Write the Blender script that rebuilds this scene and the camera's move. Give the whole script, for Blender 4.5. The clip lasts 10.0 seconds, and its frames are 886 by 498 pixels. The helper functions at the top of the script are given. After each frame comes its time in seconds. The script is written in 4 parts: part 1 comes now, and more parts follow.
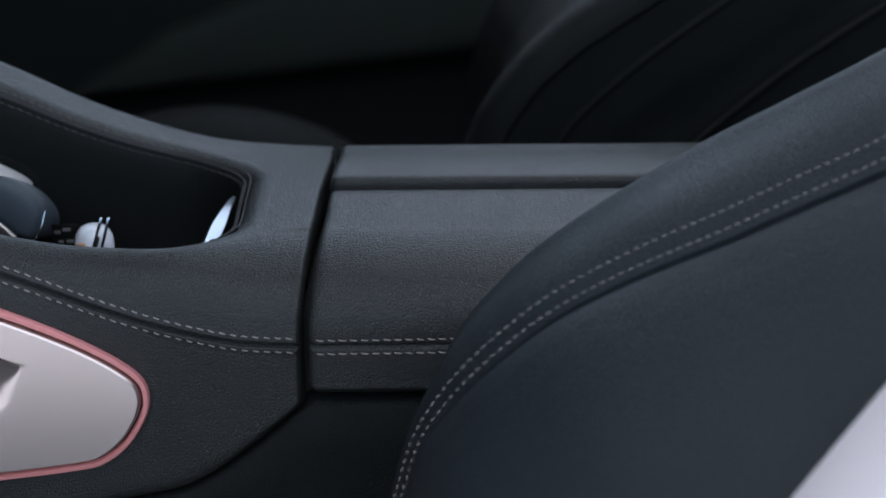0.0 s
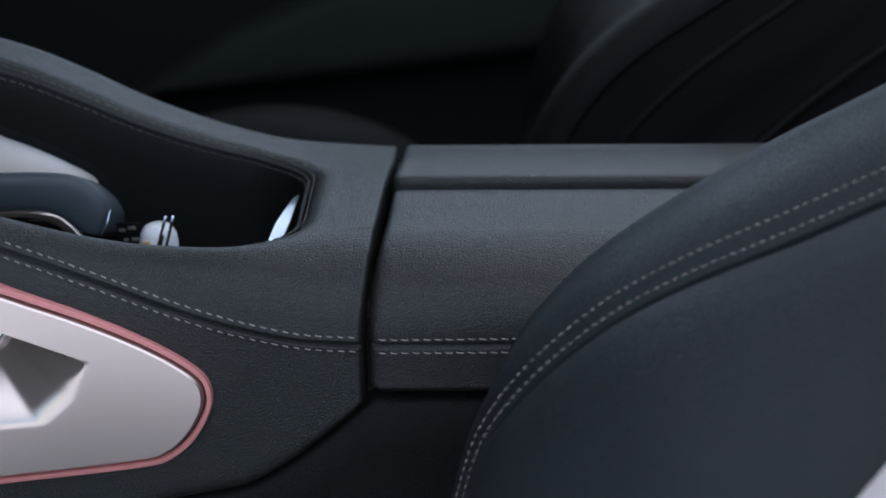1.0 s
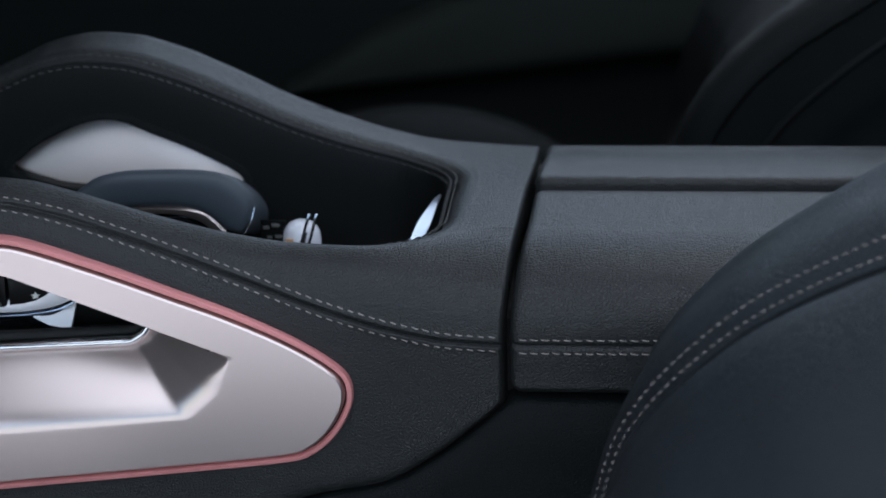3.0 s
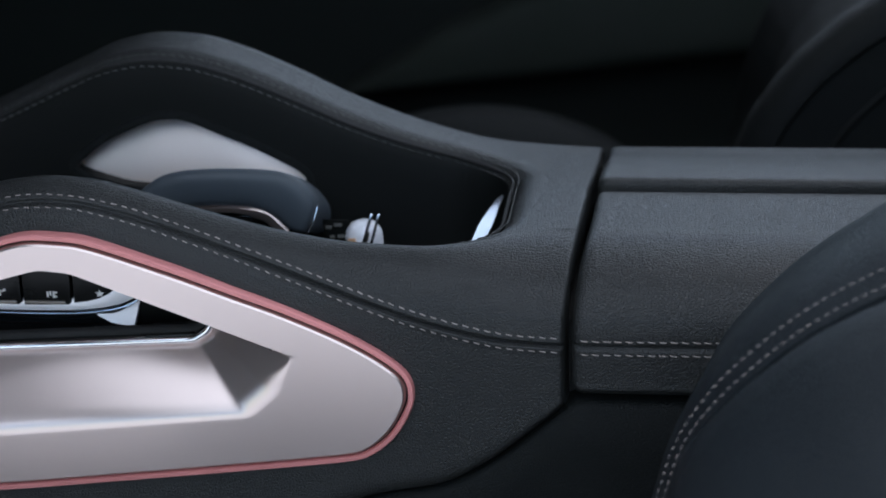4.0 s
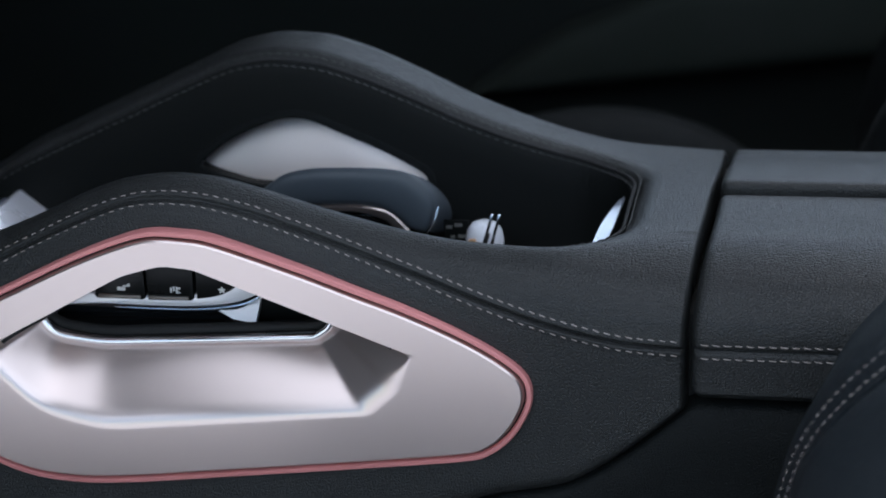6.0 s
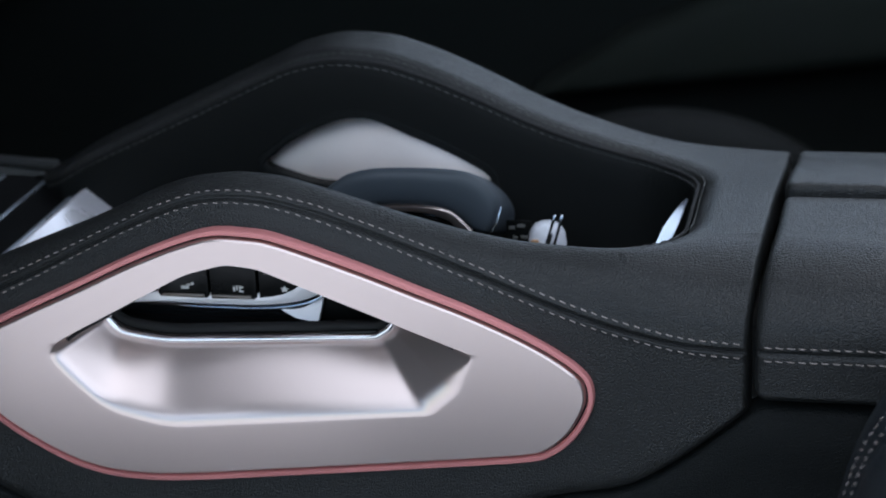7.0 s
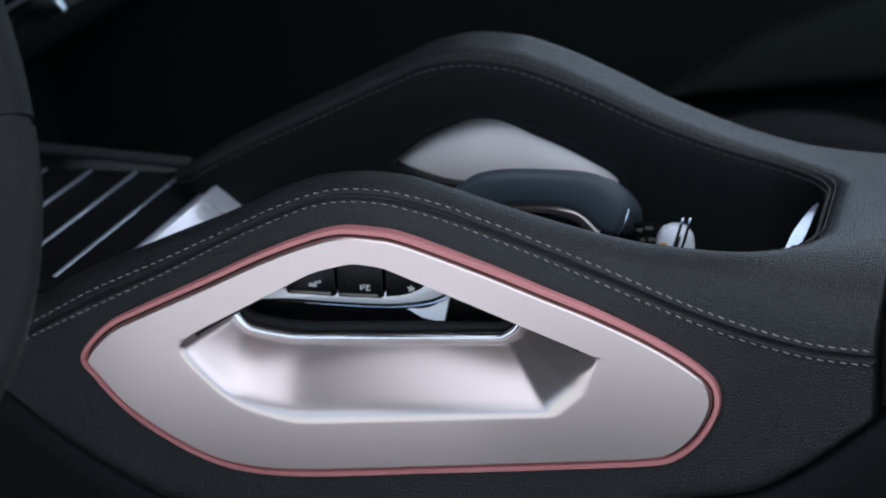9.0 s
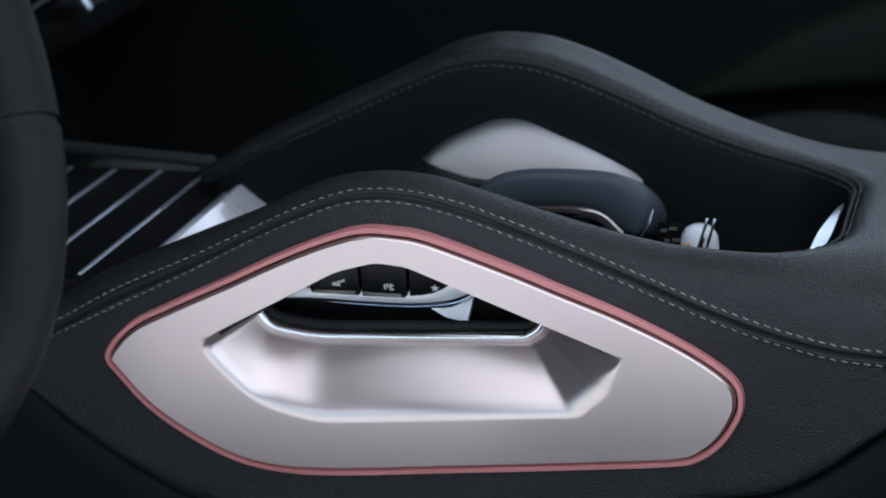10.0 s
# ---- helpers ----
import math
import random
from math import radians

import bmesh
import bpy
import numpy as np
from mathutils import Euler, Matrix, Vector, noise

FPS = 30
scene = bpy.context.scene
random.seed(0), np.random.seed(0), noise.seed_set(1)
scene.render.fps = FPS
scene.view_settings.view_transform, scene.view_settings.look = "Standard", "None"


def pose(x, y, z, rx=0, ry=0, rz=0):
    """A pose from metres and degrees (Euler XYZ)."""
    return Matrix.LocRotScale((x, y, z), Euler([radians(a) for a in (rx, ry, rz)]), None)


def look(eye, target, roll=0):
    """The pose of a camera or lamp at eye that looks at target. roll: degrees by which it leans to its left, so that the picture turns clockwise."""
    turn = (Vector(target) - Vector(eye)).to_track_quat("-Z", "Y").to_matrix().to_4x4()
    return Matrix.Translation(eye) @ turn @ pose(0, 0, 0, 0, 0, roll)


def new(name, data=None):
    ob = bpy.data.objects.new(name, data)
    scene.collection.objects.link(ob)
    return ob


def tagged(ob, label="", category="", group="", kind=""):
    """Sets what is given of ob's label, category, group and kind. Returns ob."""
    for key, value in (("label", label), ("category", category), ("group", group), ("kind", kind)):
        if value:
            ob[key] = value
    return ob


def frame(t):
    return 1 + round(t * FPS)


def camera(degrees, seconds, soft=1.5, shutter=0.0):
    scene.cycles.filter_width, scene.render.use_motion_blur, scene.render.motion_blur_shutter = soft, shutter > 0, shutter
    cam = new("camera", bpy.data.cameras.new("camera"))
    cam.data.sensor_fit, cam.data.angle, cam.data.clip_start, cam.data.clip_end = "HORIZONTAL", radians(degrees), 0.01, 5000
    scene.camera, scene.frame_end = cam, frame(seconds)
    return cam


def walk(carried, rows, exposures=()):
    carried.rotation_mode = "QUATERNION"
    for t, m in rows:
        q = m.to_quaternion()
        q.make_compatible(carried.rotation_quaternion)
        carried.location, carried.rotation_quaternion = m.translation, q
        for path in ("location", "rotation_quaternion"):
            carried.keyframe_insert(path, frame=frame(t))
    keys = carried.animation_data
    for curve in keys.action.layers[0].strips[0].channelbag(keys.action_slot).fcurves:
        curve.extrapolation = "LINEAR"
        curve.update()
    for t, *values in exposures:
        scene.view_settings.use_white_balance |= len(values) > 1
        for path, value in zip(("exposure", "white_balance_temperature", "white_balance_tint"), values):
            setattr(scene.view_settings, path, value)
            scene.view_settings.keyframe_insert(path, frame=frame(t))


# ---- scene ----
cam = camera(26.0, 10.0, soft=1.8)
cam.data.dof.use_dof = True
cam.data.dof.focus_distance = 1.06
cam.data.dof.aperture_fstop = 7.5
EYE = (0.0, 0.0, 1.181)
# seconds, then the turn of the camera, which pans on the spot
ROWS = [
    (0.0, 69.000, -0.000, -1.500),
    (0.5, 68.996, 0.235, -0.600),
    (1.0, 69.001, 0.407, 0.354),
    (1.5, 69.015, 0.628, 1.434),
    (2.0, 69.028, 0.846, 2.499),
    (2.5, 69.038, 1.091, 3.505),
    (3.0, 69.062, 1.278, 4.536),
    (4.5, 69.157, 1.772, 7.283),
    (5.0, 69.190, 1.926, 8.199),
    (5.5, 69.226, 2.015, 9.116),
    (7.0, 69.350, 2.518, 11.884),
    (7.5, 69.399, 2.596, 12.888),
    (8.0, 69.452, 2.707, 13.933),
    (8.5, 69.501, 2.985, 14.860),
    (9.0, 69.559, 3.109, 15.708),
    (9.5, 69.579, 3.111, 16.255),
    (10.0, 69.589, 3.140, 16.457),
]
walk(cam, [(t, pose(*EYE, a, b, c)) for t, a, b, c in ROWS])

# ---------------------------------------------------------------- world and light
world = bpy.data.worlds.new("overcast_sky")
scene.world = world
world.use_nodes = True
wn = world.node_tree.nodes
sky = wn.new("ShaderNodeTexSky")
sky.sky_type = "NISHITA"
sky.sun_disc = False
sky.dust_density, sky.air_density = 0.8, 1.0
sky.sun_elevation, sky.sun_rotation = radians(86), radians(9)
wn["Background"].inputs[1].default_value = 0.128
world.node_tree.links.new(sky.outputs[0], wn["Background"].inputs[0])
sun = new("sun", bpy.data.lights.new("sun", "SUN"))
sun.data.energy, sun.data.angle, sun.data.color = 1.45, radians(142), (0.97, 1.0, 0.95)
sun.matrix_world = look((0.05, 0.4, 6.0), (0, 0, 0))
scene.view_settings.exposure = 1.13


# ---------------------------------------------------------------- materials
def material(name, colour, rough=0.5, metal=0.0, grain=0.0, scale=700.0, mottle=0.15, mottle_scale=14.0, rough_var=0.08, coat=0.0, kind="leather", stretch=(1, 1, 1), spec=0.5, detail=5):
    """A principled material with mottling at hand's width, and relief at grain size."""
    m = bpy.data.materials.new(name)
    m.use_nodes = True
    nt = m.node_tree
    n, link = nt.nodes, nt.links.new
    p = n["Principled BSDF"]
    p.inputs["Metallic"].default_value = metal
    p.inputs["Coat Weight"].default_value = coat
    p.inputs["Specular IOR Level"].default_value = spec
    tc = n.new("ShaderNodeTexCoord")
    mp = n.new("ShaderNodeMapping")
    mp.inputs["Scale"].default_value = stretch
    link(tc.outputs["Object"], mp.inputs["Vector"])
    big = n.new("ShaderNodeTexNoise")
    big.inputs["Scale"].default_value = mottle_scale
    big.inputs["Detail"].default_value = detail
    link(mp.outputs[0], big.inputs["Vector"])
    ramp = n.new("ShaderNodeMapRange")
    ramp.inputs["From Min"].default_value, ramp.inputs["From Max"].default_value = 0.05, 0.95
    ramp.inputs["To Min"].default_value, ramp.inputs["To Max"].default_value = 1 - 2 * mottle, 1 + 2 * mottle
    link(big.outputs["Fac"], ramp.inputs["Value"])
    mul = n.new("ShaderNodeVectorMath")
    mul.operation = "SCALE"
    mul.inputs[0].default_value = colour
    link(ramp.outputs[0], mul.inputs["Scale"])
    link(mul.outputs[0], p.inputs["Base Color"])
    rr = n.new("ShaderNodeMapRange")
    rr.inputs["From Min"].default_value, rr.inputs["From Max"].default_value = 0.05, 0.95
    rr.inputs["To Min"].default_value, rr.inputs["To Max"].default_value = max(0.02, rough - 2 * rough_var), rough + 2 * rough_var
    link(big.outputs["Fac"], rr.inputs["Value"])
    link(rr.outputs[0], p.inputs["Roughness"])
    if grain:
        bump = n.new("ShaderNodeBump")
        bump.inputs["Strength"].default_value = grain
        bump.inputs["Distance"].default_value = 0.0006
        if kind == "leather":
            warp = n.new("ShaderNodeTexNoise")
            warp.inputs["Scale"].default_value = scale * 0.35
            link(mp.outputs[0], warp.inputs["Vector"])
            mix = n.new("ShaderNodeVectorMath")
            mix.operation = "MULTIPLY_ADD"
            mix.inputs[1].default_value = (0.0010,) * 3
            link(warp.outputs["Color"], mix.inputs[0])
            link(mp.outputs[0], mix.inputs[2])
            cell = n.new("ShaderNodeTexVoronoi")
            cell.feature = "DISTANCE_TO_EDGE"
            cell.inputs["Scale"].default_value = scale
            link(mix.outputs[0], cell.inputs["Vector"])
            soft = n.new("ShaderNodeMapRange")
            soft.interpolation_type = "SMOOTHSTEP"
            soft.inputs["From Max"].default_value = 0.22
            link(cell.outputs["Distance"], soft.inputs["Value"])
            link(soft.outputs[0], bump.inputs["Height"])
        else:
            fine = n.new("ShaderNodeTexNoise")
            fine.inputs["Scale"].default_value = scale
            fine.inputs["Detail"].default_value = 3
            link(mp.outputs[0], fine.inputs["Vector"])
            link(fine.outputs["Fac"], bump.inputs["Height"])
        link(bump.outputs[0], p.inputs["Normal"])
    return m


LEATHER = material("anthracite_leather", (0.0190, 0.0198, 0.0195), 0.32, grain=0.48, scale=540, mottle=0.10, rough_var=0.0, spec=0.31)
SEAT_LEATHER = material("seat_leather", (0.0047, 0.0080, 0.0106), 0.50, grain=0.50, scale=560, mottle=0.12, spec=0.32)
DARK_LEATHER = material("black_leather", (0.0045, 0.0058, 0.0058), 0.55, grain=0.5, scale=600, mottle=0.12, spec=0.18)
# lining black, its colour darkened further for the shade in the bin
SHADED_BLACK = material("shaded_black_lining", (0.0030, 0.0038, 0.0035), 0.65, grain=0.10, scale=540, mottle=0.12, spec=0.2)
# the grey thread again, with the shade of the bin rim in its colour
SHADED_THREAD = material("shaded_grey_thread", (0.085, 0.085, 0.082), 0.7, mottle=0.2, mottle_scale=300)
THREAD = material("grey_thread", (0.25, 0.215, 0.20), 0.7, mottle=0.2, mottle_scale=300)
SATIN = material("satin_silver", (0.675, 0.565, 0.528), 0.275, 0.9, mottle=0.012, mottle_scale=9, rough_var=0.0, detail=1)
ROSE = material("rose_trim", (0.62, 0.23, 0.22), 0.42, 0.25, mottle=0.06)
STRIP = material("cool_bright_strip", (0.55, 0.60, 0.68), 0.30, 0.8, mottle=0.03)
CHROME = material("chrome", (0.82, 0.82, 0.84), 0.12, 1.0, mottle=0.03, rough_var=0.04)
GLOSS = material("gloss_black", (0.008, 0.009, 0.010), 0.06, mottle=0.05, rough_var=0.02, coat=0.5)
COVER_BLACK = material("cover_black", (0.003, 0.0032, 0.0036), 0.5, mottle=0.05, rough_var=0.03, spec=0.1)
BUTTON_BLACK = material("button_black", (0.004, 0.0045, 0.0045), 0.30, mottle=0.05, spec=0.22)
SILVER = material("pale_silver", (0.80, 0.80, 0.82), 0.33, 0.35, mottle=0.03)
SMOKED = material("smoked_metal", (0.16, 0.14, 0.125), 0.35, 0.6, mottle=0.08)
BRIGHT = material("bright_satin", (0.90, 0.88, 0.92), 0.30, 0.45, mottle=0.03)
WHEEL_LEATHER = material("wheel_leather", (0.0028, 0.0036, 0.0036), 0.55, grain=0.4, scale=620, mottle=0.12, spec=0.28)
PALE_SATIN = material("pale_satin", (0.85, 0.745, 0.68), 0.38, 0.75, mottle=0.03, mottle_scale=9)
PLASTIC = material("black_plastic", (0.008, 0.009, 0.009), 0.6, grain=0.2, scale=1500, kind="noise")
RUBBER = material("black_rubber", (0.006, 0.006, 0.006), 0.8)
PAD = material("soft_touch_blue_black", (0.046, 0.058, 0.070), 0.55, grain=0.1, scale=2500, kind="noise", mottle=0.06)
CARPET = material("black_carpet", (0.012, 0.013, 0.012), 0.95, grain=0.6, scale=900, kind="noise")
TRIM = material("dark_door_trim", (0.0085, 0.0115, 0.0092), 0.8, grain=0.2, scale=900, kind="noise", mottle=0.3, mottle_scale=3)
WHITE = material("white_paint", (0.72, 0.645, 0.65), 0.3, mottle=0.04, coat=0.4)
ICON = material("white_print", (0.7, 0.7, 0.68), 0.6)
CLEAR = material("milky_plastic", (0.75, 0.76, 0.80), 0.25, mottle=0.1, mottle_scale=120)
AMBER = material("amber_plastic", (0.55, 0.33, 0.18), 0.4)
PAVING = material("pale_concrete", (0.72, 0.705, 0.70), 0.9, grain=0.3, scale=40, kind="noise", mottle=0.2, mottle_scale=3)
HEADLINER = material("grey_headliner", (0.10, 0.10, 0.10), 0.9, grain=0.2, scale=900, kind="noise")


# ---------------------------------------------------------------- mesh helpers
def empty(name, place, label, category, group="", kind=""):
    ob = new(name)
    ob.location = place
    ob.empty_display_size = 0.02
    return tagged(ob, label, category, group, kind)


def shade(me, angle=40):
    me.polygons.foreach_set("use_smooth", [True] * len(me.polygons))
    me.set_sharp_from_angle(angle=radians(angle))


def part(name, bm, mat, parent=None, label="", angle=40):
    """Links a bmesh, given in world coordinates, as one mesh under its parent."""
    me = bpy.data.meshes.new(name)
    bm.normal_update()
    bm.to_mesh(me)
    bm.free()
    me.materials.append(mat)
    shade(me, angle)
    ob = new(name, me)
    if parent is not None:
        off = Vector((0, 0, 0))
        up = parent
        while up is not None:
            off += up.location
            up = up.parent
        me.transform(Matrix.Translation(-off))
        ob.parent = parent
        # keeps the grain in the world's metres
    return tagged(ob, label) if label else ob


def thing(name, bm, mat, label, category, group="", kind="", angle=40):
    return tagged(part(name, bm, mat, None, "", angle), label, category, group, kind)


def curve_through(knots, n, closed=False):
    """n points of a smooth curve through the knots, even in knot spacing (centripetal enough for gentle shapes)."""
    k = np.array(knots, float)
    m = len(k)
    seg = m if closed else m - 1
    out = []
    for i in range(n):
        u = i / n * seg if closed else i / (n - 1) * seg
        j = min(int(u), seg - 1)
        s = u - j
        if closed:
            a, b, c, d = k[(j - 1) % m], k[j % m], k[(j + 1) % m], k[(j + 2) % m]
        else:
            a, b, c, d = k[max(j - 1, 0)], k[j], k[j + 1], k[min(j + 2, m - 1)]
        out.append(0.5 * (2 * b + (c - a) * s + (2 * a - 5 * b + 4 * c - d) * s * s + (3 * b - a - 3 * c + d) * s ** 3))
    return np.array(out)


def even(points, n, closed=False):
    """The same line in n points at even steps."""
    p = np.array(points)
    if closed:
        p = np.vstack([p, p[:1]])
    s = np.concatenate([[0], np.cumsum(np.linalg.norm(np.diff(p, axis=0), axis=1))])
    at = np.linspace(0, s[-1], n + 1)[:-1] if closed else np.linspace(0, s[-1], n)
    return np.column_stack([np.interp(at, s, p[:, i]) for i in range(p.shape[1])])


def profile(knots):
    """A smooth function of x through (x, z) knots, flat-ended outside."""
    k = np.array(knots, float)
    x, z = k[:, 0], k[:, 1]
    h, d = np.diff(x), np.diff(z) / np.diff(x)
    m = np.concatenate([[d[0]], [0 if a * b <= 0 else 2 * a * b / (a + b) for a, b in zip(d[:-1], d[1:])], [d[-1]]])

    def f(q):
        q = min(max(q, x[0]), x[-1])
        i = min(max(int(np.searchsorted(x, q)) - 1, 0), len(h) - 1)
        t = (q - x[i]) / h[i]
        return float((2 * t ** 3 - 3 * t * t + 1) * z[i] + (t ** 3 - 2 * t * t + t) * h[i] * m[i] + (3 * t * t - 2 * t ** 3) * z[i + 1] + (t ** 3 - t * t) * h[i] * m[i + 1])
    return f


def sheet(rows, closed_u=False, closed_v=False, keep=None):
    """A mesh of quads over a grid of points."""
    bm = bmesh.new()
    vs = [[bm.verts.new(p) for p in r] for r in rows]
    nu, nv = len(vs), len(vs[0])
    for i in range(nu if closed_u else nu - 1):
        for j in range(nv if closed_v else nv - 1):
            q = (vs[i][j], vs[(i + 1) % nu][j], vs[(i + 1) % nu][(j + 1) % nv], vs[i][(j + 1) % nv])
            if keep is None or keep(sum((v.co for v in q), Vector()) / 4):
                bm.faces.new(q)
    loose = [v for v in bm.verts if not v.link_faces]
    bmesh.ops.delete(bm, geom=loose, context="VERTS")
    return bm


def capped(bm):
    bmesh.ops.holes_fill(bm, edges=[e for e in bm.edges if e.is_boundary], sides=0)
    bmesh.ops.recalc_face_normals(bm, faces=bm.faces)
    return bm


def tube(points, r, n=10, flat=1.0, closed=False):
    """A round bar along a line; flat squeezes it along z."""
    p = [Vector(q) for q in points]
    rows = []
    for i, c in enumerate(p):
        a = p[(i - 1) % len(p)] if closed or i else p[0]
        b = p[(i + 1) % len(p)] if closed or i < len(p) - 1 else p[-1]
        w = (b - a).normalized()
        side = w.cross(Vector((0, 0, 1)))
        side = side.normalized() if side.length > 1e-6 else Vector((1, 0, 0))
        up = side.cross(w)
        rad = r(i / (len(p) - 1)) if callable(r) else r
        rows.append([c + side * (rad * math.cos(2 * math.pi * k / n)) + up * (rad * flat * math.sin(2 * math.pi * k / n)) for k in range(n)])
    bm = sheet(rows, closed_u=closed, closed_v=True)
    return bm if closed else capped(bm)


def rounded_box(size, at, r=0.004, seg=3, turn=None):
    bm = bmesh.new()
    bmesh.ops.create_cube(bm, size=1)
    bmesh.ops.scale(bm, vec=size, verts=bm.verts)
    bmesh.ops.bevel(bm, geom=list(bm.edges), offset=r, segments=seg, profile=0.5, affect="EDGES")
    bmesh.ops.transform(bm, matrix=(Matrix.Translation(at) @ (turn or Matrix())), verts=bm.verts)
    return bm


def prism(outline, y0, y1, bevel=0.0, seg=2):
    """A plate with an (x, z) outline, from y0 to y1."""
    bm = bmesh.new()
    f = bm.faces.new([bm.verts.new((x, y0, z)) for x, z in outline])
    back = bmesh.ops.extrude_face_region(bm, geom=[f])
    bmesh.ops.translate(bm, vec=(0, y1 - y0, 0), verts=[v for v in back["geom"] if isinstance(v, bmesh.types.BMVert)])
    bmesh.ops.recalc_face_normals(bm, faces=bm.faces)
    if bevel:
        rim = [e for e in bm.edges if len(e.link_faces) == 2 and e.calc_face_angle() > radians(50) and abs(e.verts[0].co.y - e.verts[1].co.y) < 1e-6]
        bmesh.ops.bevel(bm, geom=rim, offset=bevel, segments=seg, profile=0.5, affect="EDGES")
    return bm


def stitches(line, normals, pitch=0.0061, length=0.0046, r=0.00033, slant=0.12):
    """A row of thread stitches along a line on a surface."""
    line, normals = np.array(line), np.array(normals)
    total = np.linalg.norm(np.diff(line, axis=0), axis=1).sum()
    n = int(total / pitch)
    pts, nor = even(line, n + 1), even(normals, n + 1)
    bm = bmesh.new()
    for i in range(n):
        a, b = Vector(pts[i]), Vector(pts[i + 1])
        w = (b - a).normalized()
        u = Vector(nor[i]).normalized()
        s = w.cross(u)
        w = (w + s * (slant + random.uniform(-0.05, 0.05))).normalized()
        s = w.cross(u)
        c = (a + b) / 2 + u * 0.0002
        hl = length / 2 * random.uniform(0.92, 1.06)
        ring = []
        for t, k, lift in ((-1, 0.55, -0.0006), (-0.6, 1.0, 0.0002), (0.6, 1.0, 0.0002), (1, 0.55, -0.0006)):
            ring.append([bm.verts.new(c + w * (hl * t) + u * (lift + r * k * math.sin(q)) + s * (r * k * 1.3 * math.cos(q))) for q in (0, 1.05, 2.09, 3.14, 4.7)])
        for p, q in zip(ring[:-1], ring[1:]):
            for k in range(5):
                bm.faces.new((p[k], p[(k + 1) % 5], q[(k + 1) % 5], q[k]))
        bm.faces.new(ring[0][::-1])
        bm.faces.new(ring[-1])
    return bm


# ---------------------------------------------------------------- the cabin that closes the place
def slab(name, size, at, mat, label, category, r=0.006):
    return thing(name, rounded_box(size, at, r, 1), mat, label, category, kind="structure")


FLOOR = 0.42
slab("ground", (60, 60, 0.10), (0, 0, -0.05), PAVING, "grey paved ground outside the open car door", "ground", 0.01)
slab("floor", (3.0, 1.72, 0.06), (0.25, 1.37, FLOOR - 0.03), CARPET, "black carpeted car floor", "floor")
ROOF, OPENING_X, OPENING_Y = (-0.95, 1.60, 0.79, 2.12), (0.0, 1.05), (0.98, 1.86)


def headliner():
    """The roof lining, with an opening added through it to light the console from above."""
    bm = bmesh.new()
    loops = []
    for z in (1.64, 1.68):
        for x0, x1, y0, y1 in (ROOF, OPENING_X + OPENING_Y):
            loops.append([bm.verts.new(p) for p in ((x0, y0, z), (x1, y0, z), (x1, y1, z), (x0, y1, z))])
    for a, b in ((0, 1), (2, 3), (0, 2), (1, 3)):
        for k in range(4):
            bm.faces.new((loops[a][k], loops[a][(k + 1) % 4], loops[b][(k + 1) % 4], loops[b][k]))
    bmesh.ops.recalc_face_normals(bm, faces=bm.faces)
    return bm


thing("ceiling", headliner(), HEADLINER, "grey cloth headliner with an opening added to let light in", "ceiling", kind="structure")
slab("wall_far_pillars", (0.30, 0.05, 1.20), (1.45, 2.22, 1.05), TRIM, "dark trim of the far rear pillar", "wall")
# unseen slab, added to keep far-side light off the cover and rails
slab("wall_far_front", (0.80, 0.05, 1.18), (-0.86, 2.235, 1.05), TRIM, "unseen dark slab added to block light at the far front", "wall")
slab("wall_rear", (0.06, 1.70, 1.28), (1.72, 1.37, 1.02), TRIM, "dark rear end of the cabin", "wall")
slab("wall_front", (0.06, 1.72, 0.60), (-1.20, 1.37, 0.70), TRIM, "dark bulkhead in front of the footwells", "wall")
# unseen panel, added so the grip's facet reflects something dark
slab("wall_near_front", (0.44, 0.06, 0.80), (-0.98, 0.53, 0.80), TRIM, "unseen dark panel beside the driver footwell, added for dark reflections", "wall")
# unseen slab, added to darken the console's front end
slab("wall_near_blocker", (0.50, 0.06, 0.74), (-0.95, 0.535, 1.27), TRIM, "unseen dark slab added to block light from the near front", "wall")
# unseen panel, added to stop light coming in through the windscreen
thing("wall_front_blocker", rounded_box((0.04, 1.62, 0.66), (-1.06, 1.37, 1.39), 0.006, 1, pose(0, 0, 0, 0, 20, 0)), TRIM, "unseen dark panel added to keep out windscreen light", "wall", kind="structure")
slab("sill", (3.0, 0.10, 0.20), (0.25, 0.50, 0.36), PLASTIC, "black door sill of the car", "sill")

# the far door, with its armrest and pull
door = empty("passenger_door", (0.2, 2.20, FLOOR), "dark trimmed passenger door with a padded armrest, closed", "car door")
DOOR_KNOTS = [(2.19, 0.44), (2.16, 0.60), (2.13, 0.74), (2.05, 0.80), (2.03, 0.86), (2.10, 0.90), (2.15, 0.95), (2.17, 0.98), (2.20, 1.00), (2.24, 1.01)]
sec = curve_through(DOOR_KNOTS, 50)
rows = []
for i in range(61):
    x = -1.24 + 2.9 * i / 60
    lift = 0.05 * math.sin((x + 0.4) * 2.2)
    rows.append([Vector((x, y, z + lift * (0.6 if 0.7 < z < 0.95 else 0.2))) for y, z in sec])
part("panel", sheet(rows), TRIM, door)
part("armrest_pad", tube([(-0.55 + 0.9 * i / 20, 2.02 + 0.02 * math.sin(i * 0.16), 0.83 + 0.05 * math.sin(i / 20 * 2.6)) for i in range(21)], 0.035, 12, 0.7), DARK_LEATHER, door, "padded black leather armrest")

# the dashboard
dash = empty("dashboard", (-0.95, 1.37, 0.75), "dark soft-touch dashboard across the cabin front", "dashboard")
